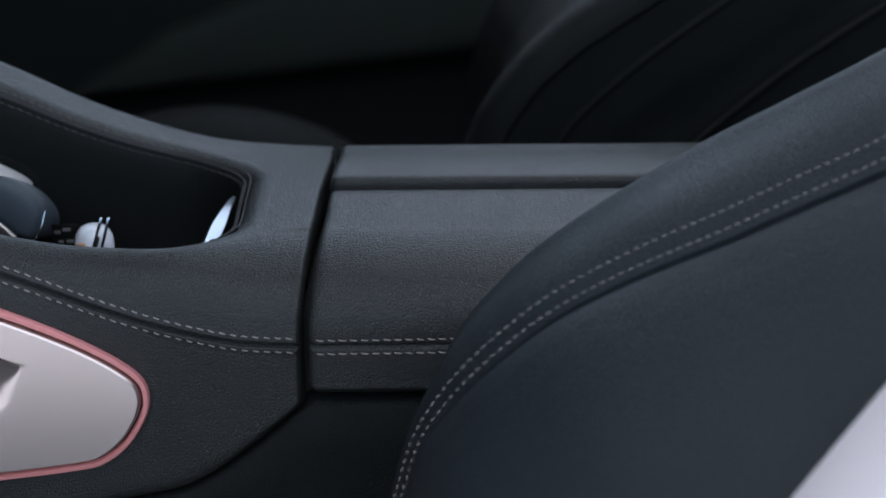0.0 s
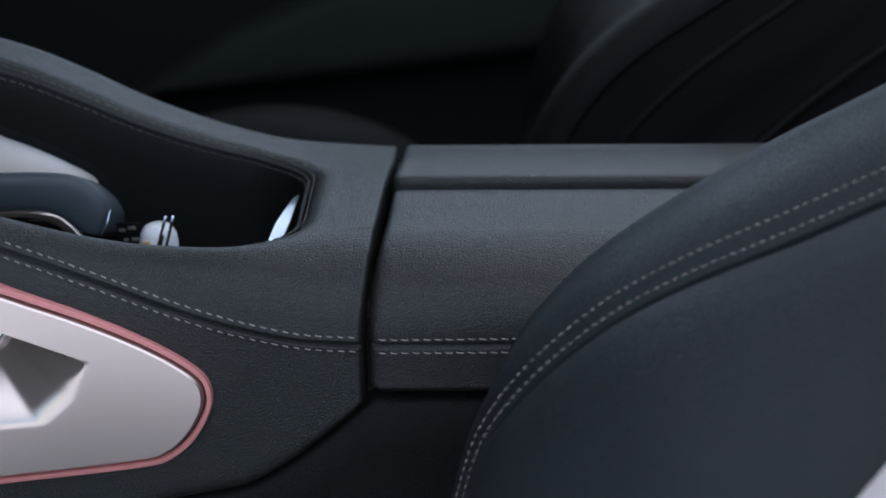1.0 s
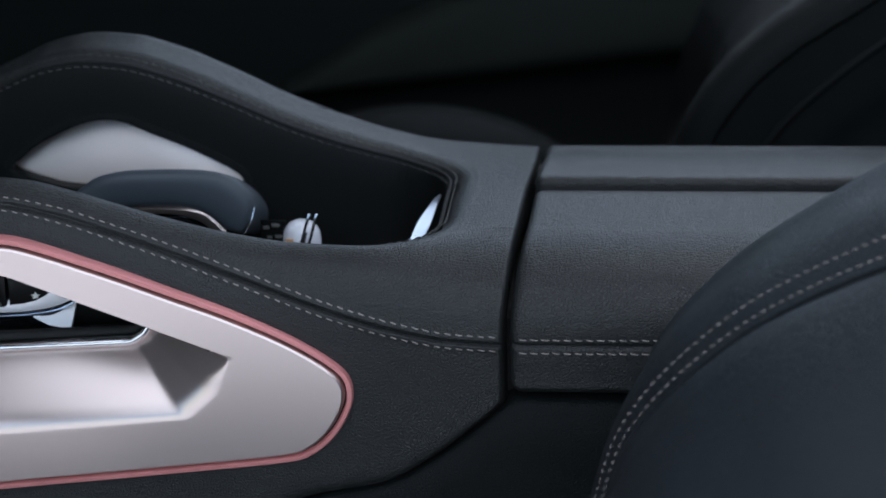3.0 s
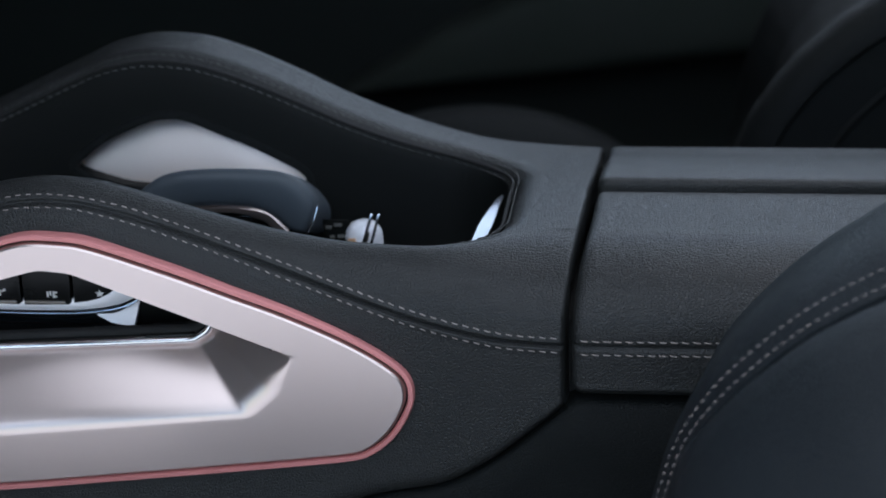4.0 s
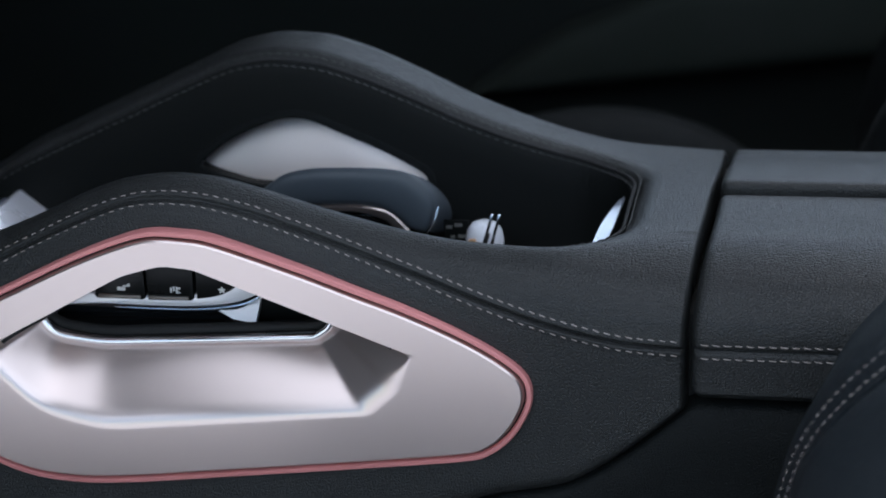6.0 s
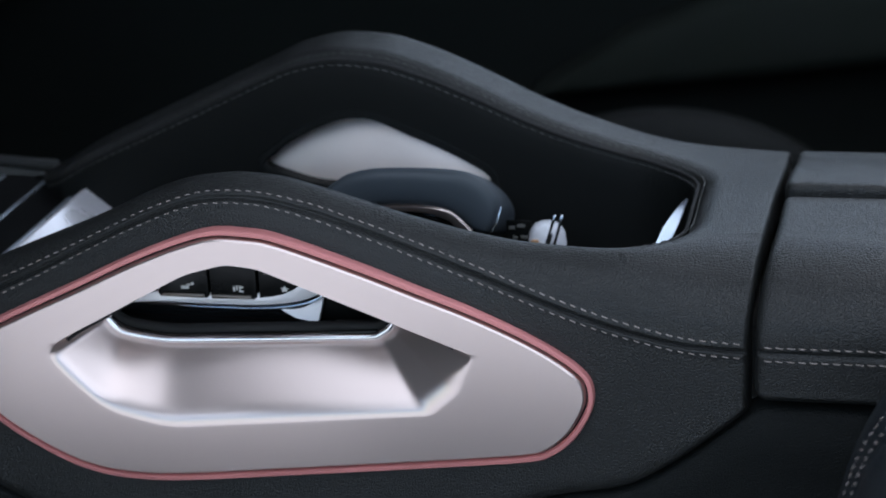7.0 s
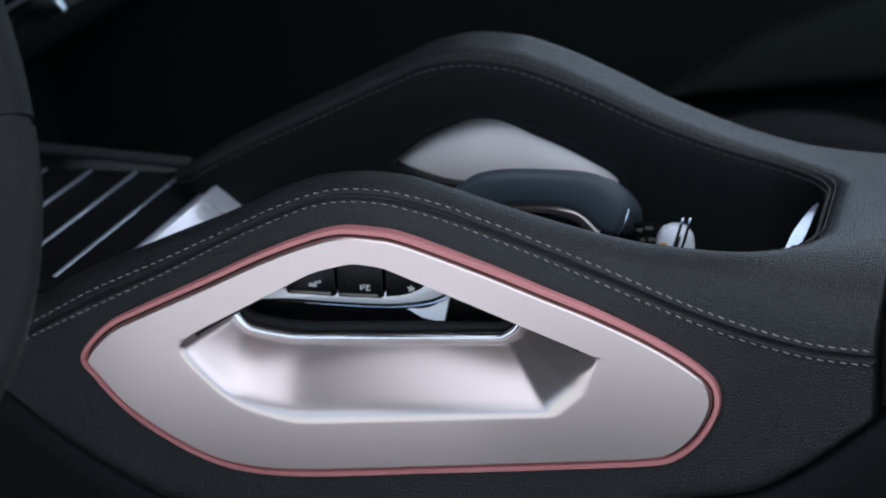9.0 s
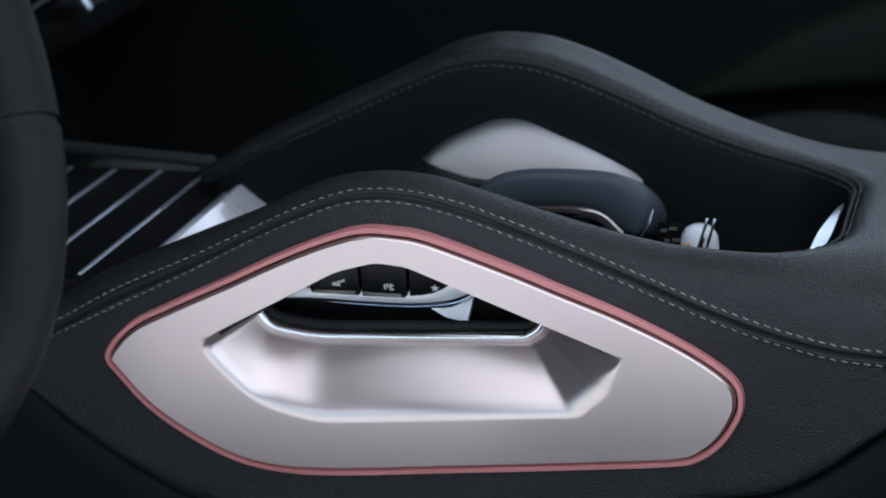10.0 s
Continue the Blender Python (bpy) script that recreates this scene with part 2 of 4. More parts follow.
sec = curve_through([(-1.16, 1.12), (-0.95, 1.13), (-0.80, 1.08), (-0.76, 1.00), (-0.80, 0.90), (-0.88, 0.80), (-0.92, 0.72), (-1.05, 0.66)], 40)
part("body", sheet([[Vector((x, 0.55 + 1.63 * i / 30, z)) for x, z in sec] for i in range(31)]), PLASTIC, dash)


# ---------------------------------------------------------------- centre console
Y0, Y1 = 0.965, 1.235
NEAR_TOP = profile([(-0.8, 0.7150), (-0.66, 0.7350), (-0.605, 0.7425), (-0.573, 0.7490), (-0.527, 0.7720), (-0.476, 0.7938), (-0.426, 0.8148), (-0.389, 0.8318), (-0.368, 0.8378), (-0.344, 0.8403), (-0.323, 0.8388), (-0.297, 0.8324), (-0.274, 0.8254), (-0.242, 0.8160), (-0.209, 0.8080), (-0.178, 0.8030), (-0.146, 0.8010), (-0.115, 0.8005), (-0.04, 0.8000)])
FAR_TOP = profile([(-0.8, 0.6400), (-0.66, 0.7150), (-0.545, 0.7726), (-0.515, 0.7906), (-0.471, 0.8116), (-0.428, 0.8316), (-0.386, 0.8512), (-0.357, 0.8640), (-0.33, 0.8685), (-0.306, 0.8670), (-0.28, 0.8600), (-0.242, 0.8440), (-0.205, 0.8260), (-0.167, 0.8110), (-0.131, 0.8000), (-0.102, 0.7940), (-0.04, 0.7890)])
BASE = profile([(-0.80, 0.79), (-0.66, 0.735), (-0.598, 0.705), (-0.55, 0.668), (-0.514, 0.645), (-0.481, 0.629), (-0.40, 0.612), (-0.25, 0.622), (-0.162, 0.656), (-0.122, 0.665), (-0.096, 0.680), (-0.063, 0.707), (-0.049, 0.719), (-0.04, 0.722)])
STITCH = profile([(-0.8, 0.6094), (-0.66, 0.6874), (-0.586, 0.7287), (-0.552, 0.7463), (-0.52, 0.7639), (-0.469, 0.7868), (-0.421, 0.8096), (-0.399, 0.8204), (-0.384, 0.8264), (-0.37, 0.8310), (-0.357, 0.8335), (-0.343, 0.8342), (-0.329, 0.8334), (-0.303, 0.8283), (-0.271, 0.8182), (-0.206, 0.7960), (-0.143, 0.7745), (-0.112, 0.7659), (-0.082, 0.7601), (-0.04, 0.7578)])
STITCH_LOW = profile([(-0.8, 0.6012), (-0.66, 0.6792), (-0.577, 0.7253), (-0.519, 0.7546), (-0.468, 0.7795), (-0.42, 0.8039), (-0.384, 0.8202), (-0.37, 0.8252), (-0.356, 0.8278), (-0.343, 0.8284), (-0.329, 0.8276), (-0.302, 0.8217), (-0.27, 0.8114), (-0.206, 0.7887), (-0.143, 0.7662), (-0.112, 0.7574), (-0.082, 0.7518), (-0.04, 0.7497)])
TRAY = 0.728
RZ = 0.042
BIN_X, BIN_Y0, BIN_Y1, BIN_R, BIN_RF = -0.0935, 1.004, 1.170, 0.046, 0.046


def bin_far(x):
    """The bin's far edge in plan: it widens towards the roller cover."""
    f = min(max((-0.530 - x) / 0.05, 0), 1)
    return BIN_Y1 + 0.045 * f * f * (3 - 2 * f)


def bin_distance(x, y):
    """How far a point of the plan lies outside the open bin (inside: minus)."""
    r = BIN_R if y < 1.075 else BIN_RF
    dx, dy = x - (BIN_X - r), (BIN_Y0 + r - y) if y < 1.075 else (y - bin_far(x) + r)
    return math.hypot(max(dx, 0), max(dy, 0)) + min(max(dx, dy), 0) - r


def shoulder(x):
    """How wide the near shoulder rolls over: narrow on the rail, broad before the armrest."""
    f = min(max((x + 0.130) / 0.070, 0), 1)
    return 0.030 + 0.030 * f * f * (3 - 2 * f)


def bin_drop(x, y):
    d = bin_distance(x, y)
    if d >= 0.012:
        return 0.0
    if d > -0.003:
        u = (0.012 - d) / 0.015
        return 0.016 * (1 - math.sqrt(max(0, 1 - u * u)))
    return 0.016 + (-0.003 - d) / 0.010 * 0.10


def crown(x, y):
    w = min(max((y - 0.995) / 0.21, 0), 1)
    return NEAR_TOP(x) * (1 - w) + FAR_TOP(x) * w + 0.004 * math.sin(math.pi * w) * min(max((x + 0.12) / 0.06, 0), 1)


def console_top(x, y):
    t, w = crown(x, y), shoulder(x)
    if y < Y0 + w:
        u = min(1, (Y0 + w - y) / w)
        t -= RZ * (1 - math.sqrt(max(0, 1 - u * u)))
    return max(TRAY, t - bin_drop(x, y))


def side_y(x, z):
    """The near flank: how far across it lies at a height."""
    t = NEAR_TOP(x)
    if z <= t - RZ:
        return Y0
    a = math.asin(min(1, 1 - (t - z) / RZ))
    return Y0 + shoulder(x) * (1 - math.cos(a))


OUTER = [(-0.525, 0.726), (-0.507, 0.747), (-0.479, 0.762), (-0.441, 0.780), (-0.404, 0.798), (-0.375, 0.810), (-0.354, 0.816), (-0.334, 0.816), (-0.314, 0.813), (-0.269, 0.798), (-0.237, 0.786), (-0.205, 0.774), (-0.174, 0.760), (-0.152, 0.747), (-0.140, 0.736), (-0.137, 0.724), (-0.140, 0.712), (-0.149, 0.697), (-0.162, 0.686), (-0.178, 0.681), (-0.241, 0.673), (-0.309, 0.665), (-0.380, 0.657), (-0.417, 0.656), (-0.446, 0.661), (-0.474, 0.674), (-0.499, 0.691), (-0.517, 0.711)]
outline = even(curve_through(OUTER, 400, True), 240, True)


def inset(loop, d):
    """A closed (x, z) loop moved inwards by d (it runs clockwise as seen by the driver)."""
    p = np.array(loop)
    t = np.roll(p, -1, 0) - np.roll(p, 1, 0)
    t /= np.linalg.norm(t, axis=1)[:, None]
    return p + d * np.column_stack([t[:, 1], -t[:, 0]])


def within(loop, x, z):
    p, q = loop, np.roll(loop, -1, 0)
    c = ((p[:, 1] > z) != (q[:, 1] > z)) & (x < (q[:, 0] - p[:, 0]) * (z - p[:, 1]) / (q[:, 1] - p[:, 1] + 1e-12) + p[:, 0])
    return bool(c.sum() % 2)


hole = inset(outline, 0.006)
window = even(curve_through([(-0.3835, 0.788), (-0.3755, 0.797), (-0.3630, 0.8065), (-0.3426, 0.8165), (-0.3251, 0.8215), (-0.3081, 0.8205), (-0.286, 0.8115), (-0.2676, 0.804), (-0.2493, 0.795), (-0.2350, 0.787), (-0.2305, 0.781), (-0.237, 0.776), (-0.290, 0.775), (-0.340, 0.776), (-0.362, 0.780)], 300, True), 160, True)
console = empty("centre_console", (-0.3, 1.10, FLOOR), "anthracite leather centre console with raised rails and stitched seams", "console")
XS = [-0.80 + 0.64 * i / 190 for i in range(190)] + [-0.16 + (0.16 - 0.0555) * i / 100 for i in range(101)]


def section(x, shrink=0.0):
    t, b = NEAR_TOP(x), min(BASE(x), NEAR_TOP(x) - RZ - 0.004)
    pts = [(Y0 + 0.020, b + 0.010), (Y0 + 0.004, b + 0.0015), (Y0 + 0.0012, b + 0.004)]
    zs, zl = STITCH(x), STITCH_LOW(x)
    fold = zl * 0.55 + zs * 0.45
    heights = [b + 0.004 + (fold - 0.008 - b - 0.004) * k / 18 for k in range(1, 19)]
    heights += [fold - 0.008 + 0.012 * k / 24 for k in range(1, 25)]
    top_a = math.asin(max(0, min(1, 1 - (t - fold - 0.004) / RZ)))
    if fold + 0.004 < t - RZ:
        heights += [fold + 0.004 + (t - RZ - fold - 0.004) * k / 4 for k in range(1, 5)]
    else:
        heights += [t - RZ * (1 - math.sin(top_a * (1 + 0.002 * k))) for k in range(1, 5)]
    for z in heights:
        groove = 0.0024 * math.exp(-((z - fold) / 0.0012) ** 2) - 0.0007 * math.exp(-((z - fold) / 0.0042) ** 4)
        pts.append((side_y(x, z) + groove, z - groove * 0.3))
    for k in range(1, 15):
        a = top_a * 1.008 + (math.pi / 2 - top_a * 1.008) * k / 14
        y = Y0 + shoulder(x) * (1 - math.cos(a))
        pts.append((y, t - RZ * (1 - math.sin(a)) - bin_drop(x, y)))
    n, RY = 150, 0.030
    start = Y0 + shoulder(x)
    for k in range(1, n):
        y = start + (Y1 - RY - start) * k / n
        pts.append((y, console_top(x, y)))
    tf = FAR_TOP(x)
    for k in range(15):
        a = math.pi / 2 * (1 - k / 14)
        pts.append((Y1 - RY * (1 - math.cos(a)), tf - RZ * (1 - math.sin(a))))
    for k in range(1, 6):
        pts.append((Y1, tf - RZ - 0.10 * k / 5))
    if shrink:
        pts = [(y + shrink * ((1.10 - y) / 0.135), z - shrink * (1 if z > 0.79 else 0.2)) for y, z in pts]
    return [Vector((x, y, z)) for y, z in pts]


def joint(y, z):
    """How far the joint before the armrest leans back, by its place on the section."""
    return 0.0135 * min(max((y - Y0) / 0.21, 0), 1) ** 0.8 + 0.0016 * min(max((z - 0.757) / 0.043, 0), 1) ** 2.2 * min(1, max(0, 1 - (y - 1.0) / 0.10))


def leaned(row):
    w = min(max((row[0].x + 0.12) / 0.065, 0), 1)
    return [Vector((v.x + w * joint(v.y, v.z), v.y, v.z)) for v in row]


rows = [leaned(section(x)) for x in XS]
rows += [leaned(section(x, g)) for x, g in ((-0.0550, 0.0006), (-0.0543, 0.0016), (-0.0539, 0.0032), (-0.0539, 0.02))]
cut, wide = inset(window, -0.001), inset(window, -0.012)
bm = sheet(rows, keep=lambda c: not (c.y < 0.99 and within(hole, c.x, c.z)))


def far_faces(loop):
    return [f for f in bm.faces for c in (f.calc_center_median(),) if 1.13 < c.y < 1.189 and within(loop, c.x, c.z)]


bmesh.ops.subdivide_edges(bm, edges=list({e for f in far_faces(wide) for e in f.edges}), cuts=5, use_grid_fill=True)
bmesh.ops.delete(bm, geom=far_faces(cut), context="FACES")
shell = part("leather_shell", bm, LEATHER, console, angle=60)
shell.data.materials.append(SHADED_BLACK)
# inner bin walls take the black that has their shade put into it
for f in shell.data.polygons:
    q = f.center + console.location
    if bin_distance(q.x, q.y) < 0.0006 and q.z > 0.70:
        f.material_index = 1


def flank_line(height, drop, x0, x1, n=260):
    """Points and normals of a line on the near flank."""
    pts, nor = [], []
    for i in range(n):
        x = x0 + (x1 - x0) * i / (n - 1)
        z = height(x) - drop
        y = side_y(x, z)
        e = 0.001
        nrm = Vector((0, -e, side_y(x, z + e) - y)).normalized() if z + e < NEAR_TOP(x) else Vector((0, 0, 1))
        pts.append((x, y, z))
        nor.append(nrm)
    return pts, nor


for height in (STITCH, STITCH_LOW):
    part("stitching", stitches(*flank_line(height, 0.0, -0.70, -0.056)), THREAD, console, "row of pale grey thread stitches")


def rim_line(offset):
    """The seam round the bin's far wall and rear end."""
    plan = [(-0.60 + i * 0.005, bin_far(-0.60 + i * 0.005) + offset) for i in range(110)]
    c = (BIN_X - BIN_RF, BIN_Y1 - BIN_RF)
    plan = [p for p in plan if p[0] < c[0]]
    plan += [(c[0] + (BIN_RF + offset) * math.sin(a), c[1] + (BIN_RF + offset) * math.cos(a)) for a in np.linspace(0, math.pi / 2, 24)]
    plan += [(BIN_X + offset, c[1] - (c[1] - BIN_Y0 - BIN_R) * i / 12) for i in range(1, 13)]
    c = (BIN_X - BIN_R, BIN_Y0 + BIN_R)
    plan += [(c[0] + (BIN_R + offset) * math.cos(a), c[1] - (BIN_R + offset) * math.sin(a)) for a in np.linspace(0, 1.2, 16)[1:]]
    pts = [Vector((x, y, console_top(x, y))) for x, y in plan]
    nor = []
    for x, y in plan:
        e = 0.0008
        nor.append(Vector((-(console_top(x + e, y) - console_top(x - e, y)), -(console_top(x, y + e) - console_top(x, y - e)), 2 * e)).normalized())
    return pts, nor


for off in (0.0042, -0.0010):
    part("stitching", stitches(*rim_line(off), r=0.00025), SHADED_THREAD, console, "row of grey thread stitches round the bin, coloured darker for shade")
part("seam", tube([p + n * 0.0004 for p, n in zip(*rim_line(0.0007))], 0.0011, 6), RUBBER, console, "dark seam round the bin")

# lower flank under the shadow gap
rows = []
for i in range(141):
    x = -0.86 + 1.50 * i / 140
    top = BASE(x) - 0.004 if x < -0.049 else 0.716
    z = [top + 0.004, top + 0.001, top - 0.001, top - 0.004] + [top - 0.004 - (top - 0.004 - FLOOR) * k / 12 for k in range(1, 13)]
    y = [Y0 + 0.022, Y0 + 0.010, Y0 + 0.0075, Y0 + 0.006] + [Y0 + 0.006 + 0.01 * k / 12 for k in range(1, 13)]
    rows.append([Vector((x, b, a)) for a, b in zip(z, y)])
part("lower_panel", sheet(rows), DARK_LEATHER, console, "black lower side panel of the console")
part("core", rounded_box((0.62, 0.22, 0.30), (0.28, 1.10, 0.57), 0.01, 1), RUBBER, console, "dark inner body under the armrest")
part("joint_backing", rounded_box((0.030, 0.225, 0.150), (-0.043, 1.099, 0.690), 0.004, 1), RUBBER, console, "dark backing behind the joint")
part("tray_floor", rounded_box((0.50, 0.15, 0.004), (-0.33, 1.099, TRAY - 0.004), 0.001, 1), RUBBER, console)

# ---- armrest with two lids
armrest = empty("armrest", (0.15, 1.10, 0.72), "anthracite leather split-lid armrest with stitched sides", "armrest")
AX0, AX1 = -0.0492, 0.52


def armrest_near(inner=0.0):
    pts = [(Y0 + 0.02, 0.7225), (Y0 + 0.006, 0.7235), (Y0 + 0.001, 0.727)] + [(Y0, 0.728 + 0.030 * k / 8) for k in range(9)]
    for k in range(1, 25):
        a = math.pi / 2 * k / 24
        z, y = 0.758 + 0.0425 * math.sin(a), Y0 + 0.062 * (1 - math.cos(a))
        pts.append((y, z))
    pts += [(Y0 + 0.062 + (1.0930 - Y0 - 0.062) * k / 8, 0.8005 + 0.0005 * math.sin(k / 8 * 3.1)) for k in range(1, 9)]
    pts[-1] = (1.0910, 0.8003)
    pts += [(1.0940, 0.7980), (1.0957, 0.7940), (1.0960, 0.787), (1.0960, 0.76)]
    return pts


def armrest_far():
    pts = [(1.0985, 0.76), (1.0985, 0.785), (1.0987, 0.7990), (1.0998, 0.8033), (1.1030, 0.8052)]
    pts += [(1.1105 + 0.0685 * k / 8, 0.8054 - 0.0080 * (k / 8) ** 2) for k in range(0, 9)]
    for k in range(1, 25):
        a = math.pi / 2 * (1 - k / 24)
        pts.append((1.179 + 0.056 * math.cos(a), 0.7968 - 0.045 * (1 - math.sin(a))))
    return pts + [(1.235, 0.73)]


def end_rounded(pts, x0, x1, mid, n=70, bow=0.004):
    """Sweeps a section along x, with softly rounded ends."""
    rows = []
    for x, s in [(x0, 0.022), (x0, 0.0062), (x0 + 0.0006, 0.0042), (x0 + 0.0018, 0.0021), (x0 + 0.0036, 0.0007), (x0 + 0.0062, 0.0)] + [(x0 + 0.0062 + (x1 - x0 - 0.0062) * (i / n) ** 1.2, 0) for i in range(1, n + 1)]:
        row = []
        for y, z in pts:
            w = Vector((mid[0] - y, mid[1] - z))
            w = w.normalized() * min(s, w.length) if w.length > 1e-6 else w
            row.append(Vector((x + joint(y, z) * max(0, 1 - (x - x0) / 0.08), y + w.x, z + w.y)))
        rows.append(row)
    return rows


def grooved(pts, z0, depth):
    return [(y + depth * math.exp(-((z - z0) / 0.0011) ** 2) if y < 1.0 else y, z) for y, z in pts]


dense = [tuple(p) for p in even(curve_through(armrest_near(), 400), 240)]
near_lid = part("near_lid", sheet(end_rounded(grooved(dense, 0.7533, 0.0022), AX0, AX1, (1.05, 0.765))), LEATHER, armrest, angle=60)
part("far_lid", sheet(end_rounded([tuple(p) for p in even(curve_through(armrest_far(), 400), 260)], AX0, AX1, (1.15, 0.765))), LEATHER, armrest, angle=60)
for z in (0.7573, 0.7493):
    line = [(AX0 + 0.004 + i * 0.004, Y0 - 0.0001, z + 0.004 * (i / 60) ** 2) for i in range(120)]
    part("stitching", stitches(line, [(0, -1, 0)] * 120), THREAD, near_lid, "row of pale grey thread stitches")

# ---- satin grab-handle panel on the near flank
handle = empty("grab_handle_panel", (-0.33, Y0, 0.74), "satin silver grab handle panel with rose edge strip", "trim panel")
YP = Y0 - 0.0035
strip_rows = []
for d, y in ((-0.0002, Y0 + 0.004), (-0.0002, YP + 0.0008), (0.0006, YP - 0.0002), (0.0028, YP - 0.0004), (0.0034, YP + 0.0005), (0.0035, YP + 0.006)):
    strip_rows.append([Vector((x, y, z)) for x, z in inset(outline, d)])
part("edge_strip", sheet(strip_rows, closed_v=True), ROSE, handle, "matt rose coloured edge strip")
part("shadow_gap", sheet([[Vector((x, y, z)) for x, z in inset(outline, d)] for d, y in ((0.001, Y0 - 0.0005), (0.010, Y0 + 0.0005))], closed_v=True), RUBBER, handle)
C0 = np.array((-0.335, 0.762))


def by_angle(loop, n):
    """Points of a star-shaped loop at even angles round C0."""
    p = even(loop, 1500, True) - C0
    a, r = np.arctan2(p[:, 1], p[:, 0]), np.hypot(p[:, 0], p[:, 1])
    o = np.argsort(a)
    a, r = a[o], r[o]
    q = np.linspace(-math.pi, math.pi, n, endpoint=False)
    rr = np.interp(q, np.concatenate([a - 2 * math.pi, a, a + 2 * math.pi]), np.tile(r, 3))
    return C0 + np.column_stack([np.cos(q), np.sin(q)]) * rr[:, None], q


def loop_of(keys, counts):
    """A closed loop with straight runs between keys, its corners slightly rounded."""
    k = np.array(keys)
    p = np.vstack([k[i] + (k[(i + 1) % len(k)] - k[i]) * np.linspace(0, 1, n, endpoint=False)[:, None] for i, n in enumerate(counts)])
    for _ in range(7):
        p = (np.roll(p, 2, 0) + np.roll(p, 1, 0) + p + np.roll(p, -1, 0) + np.roll(p, -2, 0)) / 5
    soft = p.copy()
    for _ in range(40):
        soft = (np.roll(soft, 2, 0) + np.roll(soft, 1, 0) + soft + np.roll(soft, -1, 0) + np.roll(soft, -2, 0)) / 5
    u, v = np.clip((-0.345 - p[:, 0]) / 0.06, 0, 1), np.clip((0.755 - p[:, 1]) / 0.016, 0, 1)
    w = (u * u * (3 - 2 * u) * v * v * (3 - 2 * v))[:, None]
    return p * (1 - w) + soft * w


COUNTS = (80, 24, 24, 140, 40, 40, 200, 40, 50)
NA = sum(COUNTS)
rim = loop_of([(-0.4660, 0.7372), (-0.3700, 0.7895), (-0.3459, 0.7963), (-0.3275, 0.7945), (-0.2045, 0.7468), (-0.2115, 0.7240), (-0.2290, 0.7080), (-0.3905, 0.6912), (-0.4290, 0.7010)], COUNTS)
LIP_Y = Y0 + 0.028
lip = loop_of([(-0.4345, 0.7480), (-0.368, 0.7885), (-0.349, 0.7935), (-0.328, 0.7905), (-0.2545, 0.7560), (-0.2590, 0.7475), (-0.2670, 0.7418), (-0.3960, 0.7338), (-0.4250, 0.7375)], COUNTS)


def ray_to(loop):
    """For each point of the rim, the point of an outer loop on the same ray from C0."""
    q, a = by_angle(loop, 1440)
    r = np.hypot(*(q - C0).T)
    d = rim - C0
    t = np.arctan2(d[:, 1], d[:, 0])
    rr = np.interp(t, np.concatenate([a - 2 * math.pi, a, a + 2 * math.pi]), np.tile(r, 3))
    return C0 + np.column_stack([np.cos(t), np.sin(t)]) * rr[:, None]


rows = []
for d, y in ((0.0, YP + 0.004), (0.0, YP + 0.0006), (0.0006, YP - 0.0008), (0.0016, YP - 0.0016)):
    rows.append([Vector((x, y, z)) for x, z in ray_to(inset(outline, 0.0046 + d))])
inner = ray_to(inset(outline, 0.0062))
for k in range(1, 13):
    f = k / 12
    rows.append([Vector((a[0] * (1 - f) + b[0] * f, YP - 0.0016, a[1] * (1 - f) + b[1] * f)) for a, b in zip(inner, rim)])
for k in range(1, 33):
    f = (k / 32) ** 1.3
    row = []
    for a, b in zip(rim, lip):
        # a soft knee along the lower edge, a crisp one under the bar
        w = min(max((0.7460 - a[1]) / 0.022, 0), 1)
        w = 0.02 + 0.27 * w * w * (3 - 2 * w)
        g = (f * f / (2 * w) if f < w else f - w / 2) / (1 - w / 2)
        row.append(Vector((a[0] * (1 - f) + b[0] * f, YP - 0.0016 + (LIP_Y - YP + 0.0016) * g, a[1] * (1 - f) + b[1] * f)))
    rows.append(row)
rows.append([v + Vector((0, 0.012, 0.001)) for v in rows[-1]])
part("frame", sheet(rows, closed_v=True), SATIN, handle, "brushed satin silver frame with a hollowed grip", angle=28)
low = np.array([lip[i] for i in list(range(sum(COUNTS[:4]) - 2, NA)) + [0, 1]])
for _ in range(10):
    low[2:-2] = (low[:-4] + low[1:-3] + low[2:-2] + low[3:-1] + low[4:]) / 5
low = even(low, 90)
part("chrome_lip", tube([(x, LIP_Y - 0.0030, z + 0.0012) for x, z in low], 0.0024, 12), CHROME, handle, "bright chrome lip under the opening")
part("rubber_lip", tube([(x, LIP_Y + 0.003, z + 0.0056) for x, z in low], 0.0033, 10), RUBBER, handle, "black rubber lip")

frame_rows = rows
RIGHT = sum(COUNTS[:4])
# near-black bars laid on the frame imitate the shadow gap under the bar
for picks in ([(RIGHT - 66 + k, 31 - k * 0.33) for k in range(0, 67, 3)], [(6 + k, 10 + k * 0.40) for k in range(0, 52, 3)]):
    line = []
    for i, depth in picks:
        v = frame_rows[16 + int(round(min(max(depth, 7), 31)))][i]
        line.append(v + Vector((0, -0.0012, -0.0006)))
    part("slot_shade", tube(curve_through(line, 40), lambda f: 0.0014 * (1 - 0.6 * f), 8), RUBBER, handle, "near-black bar in place of the shade under the bar")

